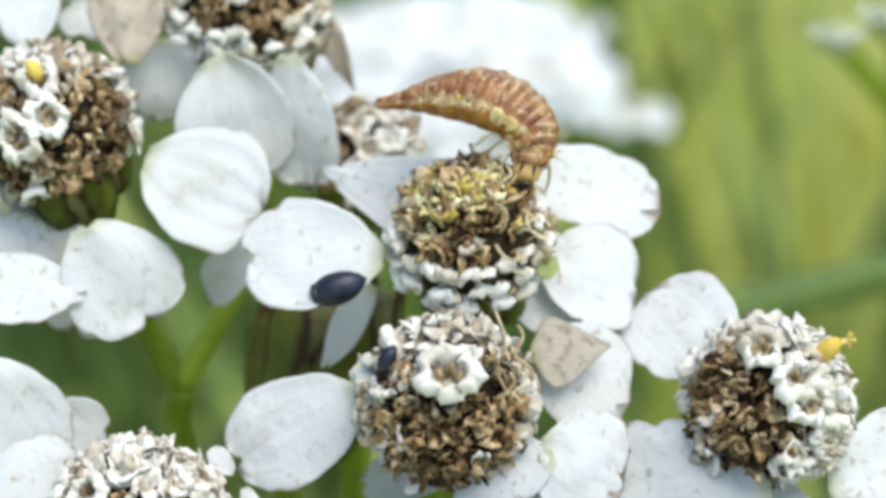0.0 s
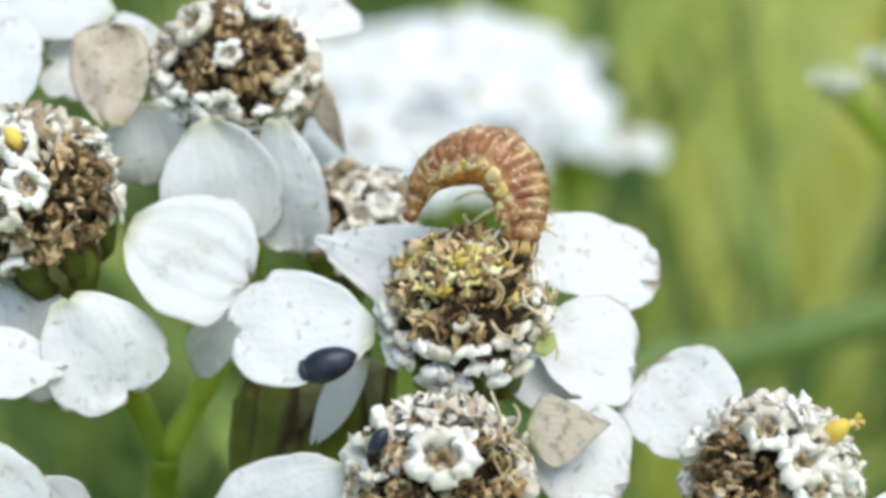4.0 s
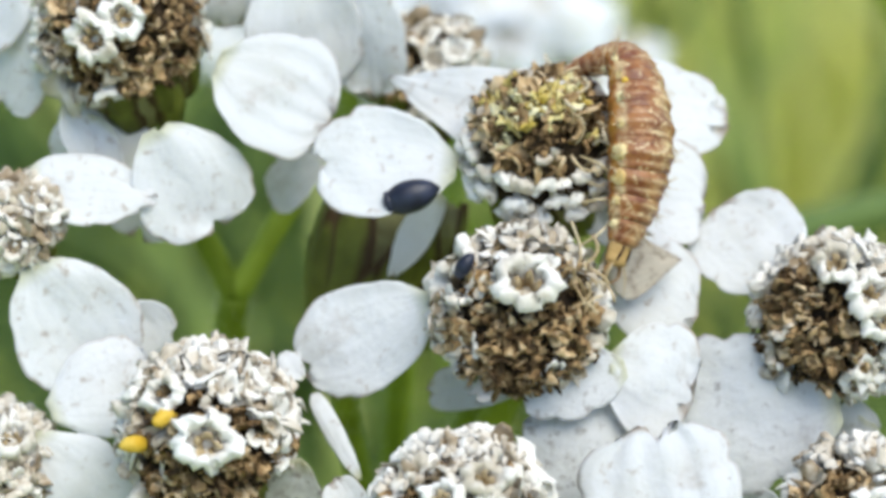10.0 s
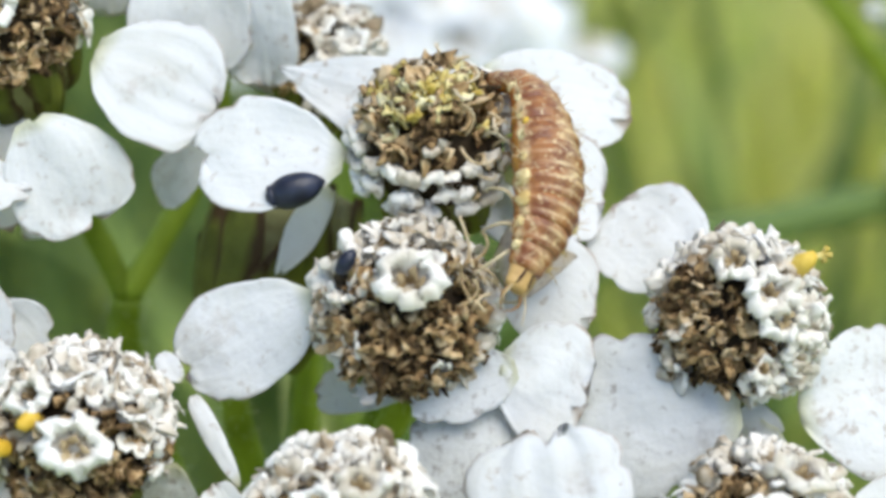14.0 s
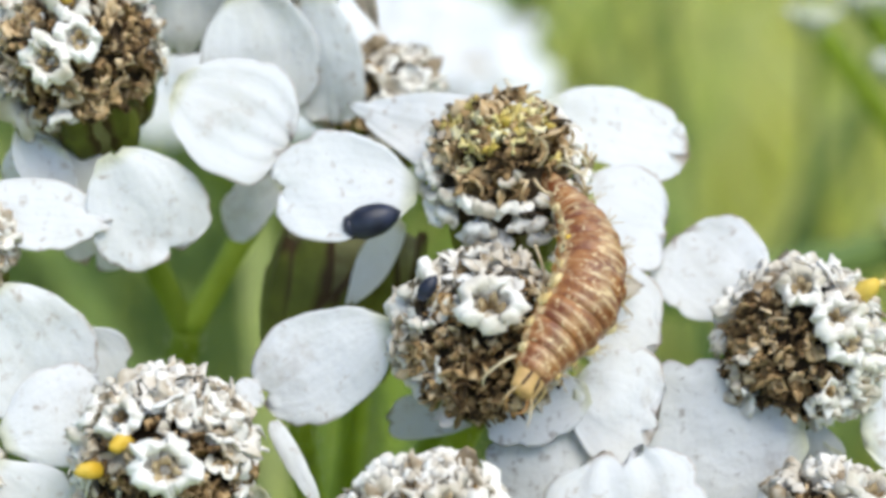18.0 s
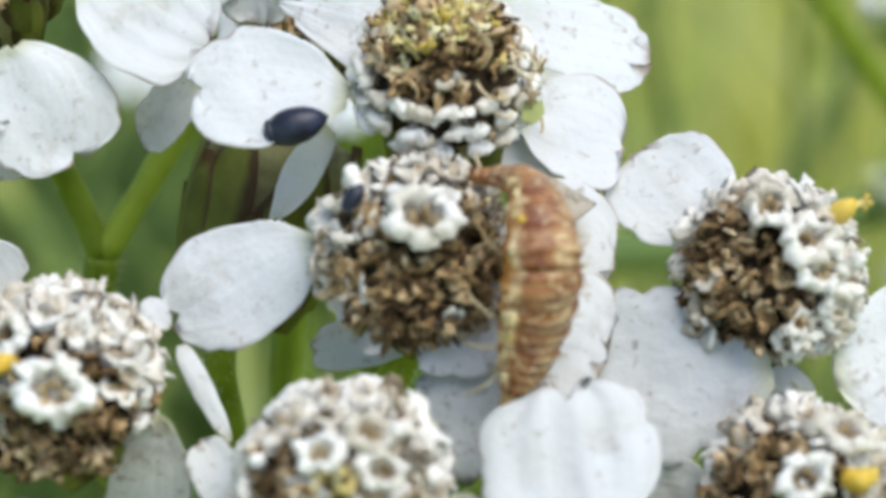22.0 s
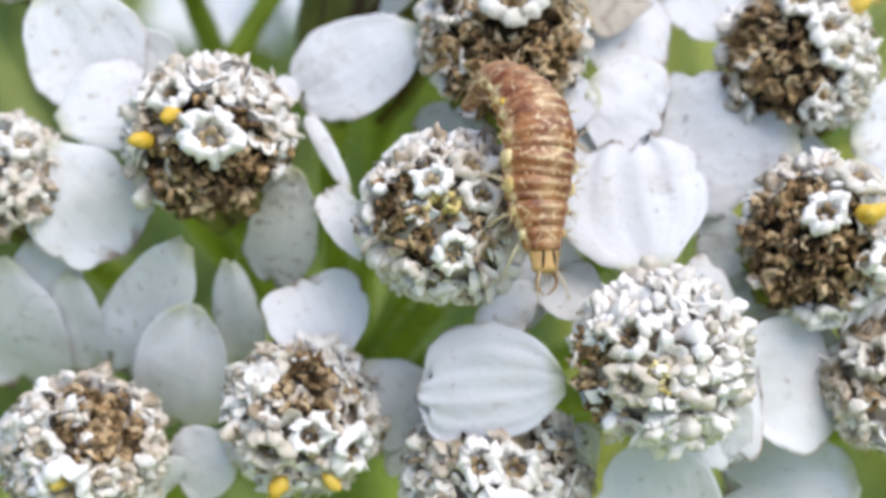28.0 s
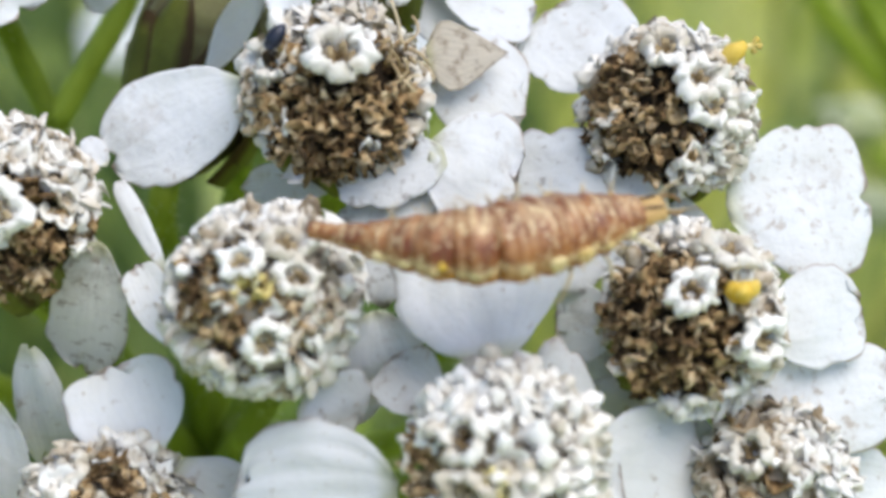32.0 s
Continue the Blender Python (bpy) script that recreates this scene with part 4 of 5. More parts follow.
def dry_filaments(key, toward, count, seed):
    """Thin dry curled filaments that stick out of one side of a head."""
    rng = random.Random(seed)
    head = HEADS[key]
    back = head.matrix_basis.to_3x3().inverted()
    aim = (back @ way(toward)).normalized()
    size = 1.28 if key == "A" else 1.30
    for k in range(count):
        n = (aim + Vector((rng.uniform(-0.5, 0.5), rng.uniform(-0.5, 0.5), rng.uniform(-0.35, 0.45)))).normalized()
        foot = Vector((0, 0, 1.25 * 1.38)) + n * size * 0.95
        side = n.cross(Vector((rng.uniform(-1, 1), rng.uniform(-1, 1), rng.uniform(-1, 1)))).normalized()
        reach, curl = rng.uniform(0.25, 0.50), rng.uniform(1.2, 3.4)
        pts = []
        for i in range(9):
            u = i / 8
            pts.append((foot + n * reach * math.sin(u * 1.9) + side * reach * 0.7 * (1 - math.cos(u * curl)) + n.cross(side) * 0.08 * math.sin(u * 6 + k)) * 0.001)
        bm = bmesh.new()
        tube(bm, pts, [0.000001 * q for q in (36, 34, 31, 29, 27, 25, 24, 26, 20)], 6)
        part("dry_filament", bm, LIMB_DRY, head)


LIMB_DRY = tinted("dry_filament", ((0.34, 0.24, 0.12), (0.58, 0.46, 0.28), (0.72, 0.63, 0.46)), 2500, 0.6, 0.00001)
dry_filaments("A", (0.85, -0.10, 0.45), 22, 31)
dry_filaments("A", (0.30, 0.60, 0.70), 8, 32)
dry_filaments("B", (0.80, 0.45, 0.45), 16, 33)


def forked_style():
    """A pale yellow style with a forked, knobbed tip that stands out of the anther on one head."""
    head = HEADS["R"]
    back = head.matrix_basis.inverted()
    pts = curve_points([back @ mm(p) for p in ((8.28, -2.22, 1.40), (8.46, -2.08, 1.55), (8.62, -1.98, 1.55), (8.74, -1.92, 1.48))], 10)
    bm = bmesh.new()
    tube(bm, pts, [0.00007, 0.000075, 0.00007, 0.00006, 0.00005, 0.000045, 0.000045, 0.00005, 0.00006, 0.00005], 8)
    for p in ((8.84, -1.80, 1.46), (8.90, -1.93, 1.46), (8.80, -2.02, 1.42)):
        tip = back @ mm(p)
        tube(bm, [pts[-1], pts[-1].lerp(tip, 0.6), tip], [0.00004, 0.00004, 0.00006], 7)
    part("style", bm, PALE_YELLOW, head, "pale yellow style with a forked tip")


forked_style()


# ---- plants behind ----
FAR_WHITE = tinted("far_petal", ((0.68, 0.70, 0.71), (0.76, 0.77, 0.77)), 300, 0.6, 0.00005)


def far_umbel(centre, spread, count, seed, label, stray=None):
    """A white yarrow umbel well behind: small heads of five petals on a dome, on a stem down to the ground."""
    rng = random.Random(seed)
    thing = new("far_yarrow_umbel")
    thing.location = mm(centre)
    tagged(thing, label, "flower umbel", "white umbels behind")
    bm = bmesh.new()
    for k in range(5):
        m = Matrix.Rotation(k * 1.2566, 4, "Z") @ Matrix.Translation((0, 0.0009, 0))
        rows = [[m @ Vector((0.0016 * v * math.sin(0.4 + 2.3 * u), 0.0030 * u, -0.0009 * u * u + 0.0003 * v * v)) for v in (-1, -0.5, 0, 0.5, 1)] for u in (0, 0.3, 0.6, 0.85, 1)]
        grid(bm, rows)
    rosette = mesh_of("petals", bm, FAR_WHITE)
    bm = bmesh.new()
    bmesh.ops.create_icosphere(bm, subdivisions=2, radius=0.0013)
    for v in bm.verts:
        v.co *= 1 + 0.12 * noise.noise(v.co * 3000)
    heart = mesh_of("florets", bm, WHITE)
    bm = bmesh.new()
    tube(bm, [Vector((0, 0, -0.002)), Vector((0, 0, -0.007)), Vector((0, 0, -0.014))], [0.0016, 0.0006, 0.0004], 8)
    stalk = mesh_of("stalk", bm, GREEN)
    for k in range(count):
        a, d = k * 2.39996, math.sqrt((k + 0.5) / count)
        p = Vector((math.cos(a) * d * spread[0], math.sin(a) * d * spread[1], -0.35 * d * d * spread[1])) * 0.001 + Vector((rng.uniform(-1, 1), rng.uniform(-1, 1), rng.uniform(-1, 1))) * 0.0018
        m = Matrix.Translation(p) @ Matrix.Rotation(rng.uniform(-0.5, 0.5) + 0.35, 4, "X") @ Matrix.Rotation(rng.uniform(0, 6), 4, "Z") @ Matrix.Scale(rng.uniform(0.55, 0.9), 4)
        head = part("flower", heart, None, thing, m=m)
        part("petals", rosette, None, head)
        part("stalk", stalk, None, head)
    if stray:
        p = mm(stray) - thing.location
        head = part("flower", heart, None, thing, m=Matrix.Translation(p))
        part("petals", rosette, None, head, m=Matrix.Scale(0.85, 4))
        bm = bmesh.new()
        tube(bm, [Vector((0, 0, 0)), -p * 0.5 + Vector((0, 0, -0.012)), -p + Vector((0, 0, -0.03))], [0.0004, 0.0004, 0.0005], 8)
        part("stalk", bm, GREEN, head)
    bm = bmesh.new()
    low = -0.45 - thing.location.z
    tube(bm, [Vector((0, 0, -0.008)), Vector((0.004, 0.002, low * 0.5)), Vector((0.0, 0.004, low))], [0.0012, 0.0015, 0.002], 8)
    part("stem", bm, GREEN, thing)


far_umbel((-3.93, 32.15, -130.00), (12.6, 13.0), 140, 3, "blurred white yarrow umbel standing behind in the grass", (11.92, 24.62, -130.00))
far_umbel((-12.15, 37.63, -160.00), (17.0, 14.0), 50, 4, "blurred white yarrow umbel farther back")


def bud_sprig(tips, root):
    """A side shoot with small pale buds, out of focus."""
    thing = new("bud_sprig")
    thing.location = mm(root)
    tagged(thing, "sprig of pale greenish white yarrow buds", "flower sprig")
    base = mm(root)
    for i, p in enumerate(tips):
        top = mm(p) - base
        bm = bmesh.new()
        bmesh.ops.create_icosphere(bm, subdivisions=3, radius=0.0011 if i > 3 else 0.0006)
        for v in bm.verts:
            v.co *= 1 + 0.25 * noise.noise(v.co * 2500 + Vector((i, 0, 0)))
        bud = part("bud", bm, BUD, thing, m=Matrix.Translation(top))
        for k in range(4):
            bm = petal_shape(1.7 if i > 3 else 0.95, 1.3 if i > 3 else 0.75, 0.1, "w", random.Random(i * 9 + k))
            part("petal", bm, BUD if i > 2 else PETAL, bud, m=Matrix.Rotation(k * 1.57 + i, 4, "Z") @ Matrix.Rotation(radians(25), 4, "X"))
        bm = bmesh.new()
        tube(bm, curve_points([Vector((0, 0, 0)), top * 0.6 + Vector((0.001, 0, -0.003)), top], 10), [0.0006, 0.0006, 0.0006, 0.00055, 0.0005, 0.0005, 0.00045, 0.0004, 0.0004, 0.0005], 8)
        part("stalk", bm, GREEN, thing)
    bm = bmesh.new()
    tube(bm, [Vector((0, 0, 0)), Vector((0.003, 0.002, -0.2)), Vector((0, 0.004, -0.45 - base.z))], [0.0007, 0.0012, 0.0016], 8)
    part("stem", bm, GREEN, thing)


bud_sprig(((13.55, 9.70, -30.00), (15.18, 10.31, -30.00), (15.89, 7.63, -28.00), (17.19, 11.04, -34.00), (21.21, 4.73, -48.00), (21.87, 1.18, -48.00)), (27.78, 3.27, -46.00))


def leaning_stem():
    """A bent green grass stem that crosses behind the umbel."""
    thing = new("grass_stem")
    a = mm((6.64, 0.41, -42.00))
    thing.location = a
    tagged(thing, "bent green grass stem leaning behind the flowers", "grass stem")
    bm = bmesh.new()
    pts = curve_points([Vector((-0.012, 0.004, -0.45 - a.z)), Vector((-0.012, 0.004, -0.2)), Vector((-0.012, 0.003, -0.06)), Vector((-0.008, 0.001, -0.012)), Vector((0, 0, 0)), mm((11.86, 1.95, -44.00)) - a, mm((21.33, 4.44, -50.00)) - a], 30)
    tube(bm, pts, [0.0011 - 0.00001 * k for k in range(30)], 8)
    part("stem", bm, SHOOT, thing)
    bm = bmesh.new()
    tube(bm, pts[6:13], [0.0014, 0.0016, 0.0016, 0.0016, 0.0016, 0.0015, 0.0014], 8)
    part("leaf_sheath", bm, SHOOT, thing)


leaning_stem()


def meadow():
    """Grass blades over the ground behind, fresh green, yellow green and straw, joined as one mass."""
    rng = random.Random(11)
    verts, faces = [], []
    for k in range(11500):
        if k < 1900:
            y = 0.22 + 1.6 * rng.random() ** 1.4
            x = rng.uniform(-0.3 - 0.35 * y, 0.3 + 0.35 * y)
        else:
            far, turn = 0.25 + 3.2 * rng.random() ** 0.7, rng.uniform(0, 6.283)
            x, y = far * math.cos(turn), far * math.sin(turn)
        tall = rng.uniform(0.14, 0.36) * (1.25 if y > 0.35 else 0.75 if y > 0 else 0.6)
        wide = rng.uniform(0.0012, 0.0032) * (1 + abs(y))
        turn, lean, bend = rng.uniform(0, 3.14), rng.uniform(-0.5, 0.5), rng.uniform(-0.35, 0.35)
        n = len(verts)
        for i in range(6):
            u = i / 5
            cx = x + tall * (lean * u + bend * u * u)
            cy = y + tall * (0.3 * bend * u * u)
            w = wide * (1 - u ** 2.5) + 0.0003
            z = -0.45 + tall * u * (1 - 0.18 * u * abs(bend) * 4)
            verts.append((cx - w * math.cos(turn), cy - w * math.sin(turn), z))
            verts.append((cx, cy + 0.3 * w, z - 0.2 * w))
            verts.append((cx + w * math.cos(turn), cy + w * math.sin(turn), z))
        for i in range(5):
            for s in (0, 1):
                q = n + 3 * i + s
                faces.append((q, q + 1, q + 4, q + 3))
    me = bpy.data.meshes.new("meadow_grass")
    me.from_pydata(verts, [], faces)
    m, t, b = material("grass_blade", (0.10, 0.16, 0.03), 0.55, 0.3)
    geo = t.nodes.new("ShaderNodeNewGeometry")
    patch = maths(t, "ADD", maths(t, "MULTIPLY", noise_of(t, coords(t), 21, 2.0), 3.3), maths(t, "MULTIPLY", geo.outputs["Random Per Island"], 0.30))
    split = t.nodes.new("ShaderNodeSeparateXYZ")
    t.links.new(coords(t), split.inputs[0])
    dry = maths(t, "MULTIPLY", ramp(t, split.outputs[1], (0.46, (0, 0, 0)), (0.60, (1, 1, 1))), ramp(t, maths(t, "ADD", split.outputs[0], 0.5), (0.46, (0, 0, 0)), (0.60, (1, 1, 1))))
    aside = maths(t, "SUBTRACT", maths(t, "MULTIPLY", dry, 0.98), 0.48)
    hue = ramp(t, maths(t, "ADD", aside, maths(t, "SUBTRACT", patch, 1.12)), (0.10, (0.12, 0.19, 0.065)), (0.34, (0.26, 0.34, 0.11)), (0.52, (0.42, 0.53, 0.15)), (0.70, (0.82, 0.85, 0.27)), (0.92, (0.84, 0.86, 0.34)), (1.0, (0.80, 0.79, 0.31)))
    t.links.new(hue, b.inputs["Base Color"])
    thin = t.nodes.new("ShaderNodeBsdfTranslucent")
    t.links.new(hue, thin.inputs["Color"])
    mix = t.nodes.new("ShaderNodeMixShader")
    mix.inputs[0].default_value = 0.5
    t.links.new(b.outputs[0], mix.inputs[1])
    t.links.new(thin.outputs[0], mix.inputs[2])
    t.links.new(mix.outputs[0], t.nodes["Material Output"].inputs["Surface"])
    me.materials.append(m)
    tagged(new("meadow_grass", me), "tall meadow grass, green and straw yellow, out of focus", "grass", kind="stuff")


meadow()

# ---- the larva ----
def larva_material(name, back, blotch, band, flank, belly):
    """Round each ring: a pale cross-banded back, a red-brown band with pale dots, a broken cream line, orange flanks and an amber belly."""
    m, t, b = material(name, back, 0.40, 0.45)
    vec, rnd = seeded(t, coords(t), 0.01)
    uv = t.nodes.new("ShaderNodeSeparateXYZ")
    t.links.new(coords(t, "UV"), uv.inputs[0])
    wob = maths(t, "MULTIPLY", maths(t, "SUBTRACT", noise_of(t, vec, 5000, 4), 0.5), 0.16)
    down = maths(t, "ADD", uv.outputs[0], wob)
    fold = maths(t, "COSINE", maths(t, "MULTIPLY", maths(t, "ADD", uv.outputs[1], maths(t, "MULTIPLY", wob, 0.35)), 25.133))
    red = mixed(t, ramp(t, noise_of(t, vec, 2600, 4, 0.65), (0.42, (0, 0, 0)), (0.60, (1, 1, 1))), back, blotch)
    patchy = ramp(t, noise_of(t, vec, 2200, 4, 0.7), (0.42, (0.08, 0.08, 0.08)), (0.68, (0.90, 0.90, 0.90)))
    lines = maths(t, "MULTIPLY", ramp(t, fold, (0.15, (0, 0, 0)), (0.90, (1, 1, 1))), patchy)
    spread = ramp(t, down, (0.10, (0.95, 0.95, 0.95)), (0.22, (0.72, 0.72, 0.72)), (0.30, (0.25, 0.25, 0.25)), (0.40, (0.20, 0.20, 0.20)))
    colour = mixed(t, maths(t, "MULTIPLY", lines, spread), red, band)
    top = maths(t, "MULTIPLY", ramp(t, down, (0.02, (0.55, 0.55, 0.55)), (0.18, (0, 0, 0))), patchy)
    colour = mixed(t, top, colour, band)
    dots = ramp(t, noise_of(t, vec, 8500, 2.5, 0.5), (0.58, (0, 0, 0)), (0.66, (0.75, 0.75, 0.75)))
    colour = mixed(t, dots, colour, band)
    stripe = maths(t, "MULTIPLY", ramp(t, down, (0.36, (0, 0, 0)), (0.41, (1, 1, 1)), (0.46, (1, 1, 1)), (0.50, (0, 0, 0))), ramp(t, noise_of(t, vec, 3800, 3), (0.40, (0.12, 0.12, 0.12)), (0.58, (0.85, 0.85, 0.85))))
    side = mixed(t, ramp(t, noise_of(t, vec, 3600, 4), (0.40, (0, 0, 0)), (0.62, (1, 1, 1))), flank, belly)
    colour = mixed(t, ramp(t, down, (0.43, (0, 0, 0)), (0.50, (1, 1, 1))), colour, side)
    colour = mixed(t, stripe, colour, band)
    t.links.new(colour, b.inputs["Base Color"])
    bump(t, b, noise_of(t, vec, 12000, 4), 0.5, 0.00003)
    b.inputs["Subsurface Weight"].default_value = 0.08
    b.inputs["Subsurface Radius"].default_value = (0.00012, 0.00006, 0.00004)
    b.inputs["Subsurface Scale"].default_value = 1.0
    return m


SKIN = larva_material("larva_skin", (0.165, 0.045, 0.013), (0.33, 0.135, 0.042), (0.68, 0.52, 0.29), (0.30, 0.090, 0.011), (0.50, 0.225, 0.036))
CREAM = tinted("tubercle_cream", ((0.60, 0.42, 0.15), (0.80, 0.68, 0.38)), 3000, 0.5, 0.00003)
AMBER = tinted("larva_amber", ((0.22, 0.10, 0.025), (0.50, 0.32, 0.12)), 2500, 0.45, 0.00002)
LIMB = tinted("larva_limb", ((0.48, 0.36, 0.17), (0.68, 0.58, 0.38)), 2500, 0.4, 0.00001)
STRIPE = tinted("larva_stripe", ((0.03, 0.014, 0.008), (0.08, 0.035, 0.015)), 2500, 0.5, 0.00001)
HAIR = tinted("bristle", ((0.45, 0.33, 0.16), (0.66, 0.54, 0.34)), 2000, 0.5, 0.00001)

# along the body, tail to head: place, half width and half height in millimetres
SEGMENTS = ((0.03, 0.142, 0.137), (0.11, 0.218, 0.200), (0.19, 0.327, 0.294), (0.27, 0.436, 0.389), (0.355, 0.534, 0.473), (0.44, 0.600, 0.525),
            (0.53, 0.632, 0.557), (0.615, 0.621, 0.546), (0.70, 0.578, 0.493), (0.785, 0.491, 0.410), (0.865, 0.371, 0.304), (0.945, 0.240, 0.168))
LARVA = new("lacewing_larva")
LARVA_AT = mm((3.2, -2.0, 1.0))
LARVA.location = LARVA_AT
tagged(LARVA, "red-brown banded larva with cream side tubercles crawling over flowers", "insect larva")


def larva_parts():
    """The body in rigid rings, each with its tubercles and bristles, three pairs of legs and the jawed head."""
    rng = random.Random(5)
    rings = []
    for k, (s, w, h) in enumerate(SEGMENTS):
        head = k == len(SEGMENTS) - 1
        long = 0.36 if not head else 0.30
        after = SEGMENTS[min(k + 1, len(SEGMENTS) - 1)]
        before = SEGMENTS[max(k - 1, 0)]
        bm = bmesh.new()
        rows = []
        steps = 13
        for i in range(steps):
            u = -1 + 2 * i / (steps - 1)
            grow = 1 + 0.5 * u * ((after[1] if u > 0 else w) - (w if u > 0 else before[1])) / w * 0.9
            end = 1 - 0.55 * abs(u) ** 7
            ridge = 1 + 0.05 * math.cos(u * math.pi * 2.2)
            row = []
            for a in range(24):
                q = 2 * math.pi * a / 24
                c, d = math.cos(q), math.sin(q)
                flank = 1 + 0.07 * math.exp(-((math.sin(q) + 0.1) / 0.28) ** 2)
                row.append(Vector((w * c * grow * end * ridge * flank, h * d * grow * end * (ridge if d > 0 else 1) * (1 if d > 0 else 0.85), long * u)) * 0.001)
            rows.append(row)
        vs = grid(bm, rows, True)
        bm.faces.new(vs[0][::-1])
        bm.faces.new(vs[-1])
        set_uv(bm, {vs[i][a]: (abs((a / 24 + 0.25) % 1.0 - 0.5) * 2, i / (steps - 1)) for i in range(steps) for a in range(24)})
        ring = part("head" if head else "body_ring", bm, AMBER if head else SKIN, LARVA, "small flat amber head" if head else "")
        rings.append(ring)
        if head:
            for side in (-1, 1):
                bm = bmesh.new()
                pts = curve_points([Vector((side * 0.10, 0, 0.22)), Vector((side * 0.19, 0, 0.42)), Vector((side * 0.13, -0.04, 0.56)), Vector((side * 0.03, -0.08, 0.64))], 10)
                tube(bm, [p * 0.001 for p in pts], [0.000036 - 0.000003 * i for i in range(10)], 7)
                part("jaw", bm, AMBER, ring, "slender curved amber jaw")
                bm = bmesh.new()
                tube(bm, [Vector((side * 0.12, 0.06, 0.2)) * 0.001, Vector((side * 0.24, 0.12, 0.45)) * 0.001, Vector((side * 0.30, 0.14, 0.75)) * 0.001], [0.00002, 0.000016, 0.000008], 5)
                part("feeler", bm, HAIR, ring)
                bm = bmesh.new()
                tube(bm, [Vector((side * x, y, z)) * 0.001 for x, y, z in ((0.05, 0.115, -0.30), (0.075, 0.15, -0.12), (0.10, 0.155, 0.05), (0.12, 0.12, 0.22))], [0.00002, 0.00003, 0.00003, 0.00002], 6)
                part("head_stripe", bm, STRIPE, ring, "dark brown stripe")
            continue
        if k >= 2:
            big = 0.15 if k in (7, 8) else 0.10
            for side in (-1, 1):
                bm = bmesh.new()
                bmesh.ops.create_icosphere(bm, subdivisions=2, radius=0.001 * big)
                for v in bm.verts:
                    v.co *= 1 + 0.5 * noise.noise(v.co * 14000 + Vector((k, side, 0)))
                knob = part("tubercle", bm, CREAM, ring, "cream white tubercle" if k in (7, 8) else "", Matrix.Translation(Vector((side * w * 0.98, h * 0.10, 0.02)) * 0.001) @ Matrix.Diagonal((0.6, 1.0, 0.95, 1)))
                bm = bmesh.new()
                for j in range(7):
                    d = Vector((side * rng.uniform(0.5, 1), rng.uniform(-0.1, 0.9), rng.uniform(-0.7, 0.7))).normalized() * rng.uniform(0.22, 0.50) * 0.001
                    tube(bm, [Vector((0, 0, 0)), d * 0.5 + Vector((0, 0.00002, 0)), d], [0.000012, 0.000009, 0.000005], 4)
                part("bristles", bm, HAIR, knob)
        if k == 4:
            bm = bmesh.new()
            bmesh.ops.create_icosphere(bm, subdivisions=2, radius=0.00006)
            for v in bm.verts:
                v.co *= 1 + 0.4 * noise.noise(v.co * 20000)
            part("pollen_grain", bm, YELLOW, ring, "bright yellow pollen grain", Matrix.Translation(Vector((-w * 0.96, h * 0.30, 0.16)) * 0.001))
        if k in (8, 9, 10):
            for side in (-1, 1):
                reach = 0.25 * (k - 9)
                bm = bmesh.new()
                pts = curve_points([Vector((side * w * 0.6, -h * 0.6, 0)), Vector((side * (w + 0.04), -h * 0.6, reach * 0.8 + 0.05)), Vector((side * (w + 0.10), -h - 0.18, reach * 1.6 + 0.15)), Vector((side * (w - 0.02), -h - 0.38, reach * 1.8 + 0.18))], 14)
                tube(bm, [p * 0.001 for p in pts], [(0.034 - 0.0015 * i) * 0.001 for i in range(14)], 8)
                part("leg", bm, LIMB, ring, "thin pale yellow leg")
    return rings


RINGS = larva_parts()
TRACK = [[] for _ in RINGS]


def crawl(t, back, *spine):
    """Lays the body along a spine from tail to head at t seconds, its back towards the way given."""
    line = curve_points([mm(p) for p in spine], 81)
    run = [0.0]
    for a, b in zip(line, line[1:]):
        run.append(run[-1] + (b - a).length)
    up = way(back)
    for k, (s, w, h) in enumerate(SEGMENTS):
        goal = s * run[-1]
        i = max(1, next(j for j in range(1, 81) if run[j] >= goal))
        p = line[i - 1].lerp(line[i], (goal - run[i - 1]) / (run[i] - run[i - 1]))
        d = (line[min(i + 5, 80)] - line[max(i - 6, 0)]).normalized()
        y = (up - d * up.dot(d)).normalized()
        m = Matrix((y.cross(d), y, d)).transposed().to_4x4()
        m.translation = p - LARVA_AT
        TRACK[k].append((t, m))


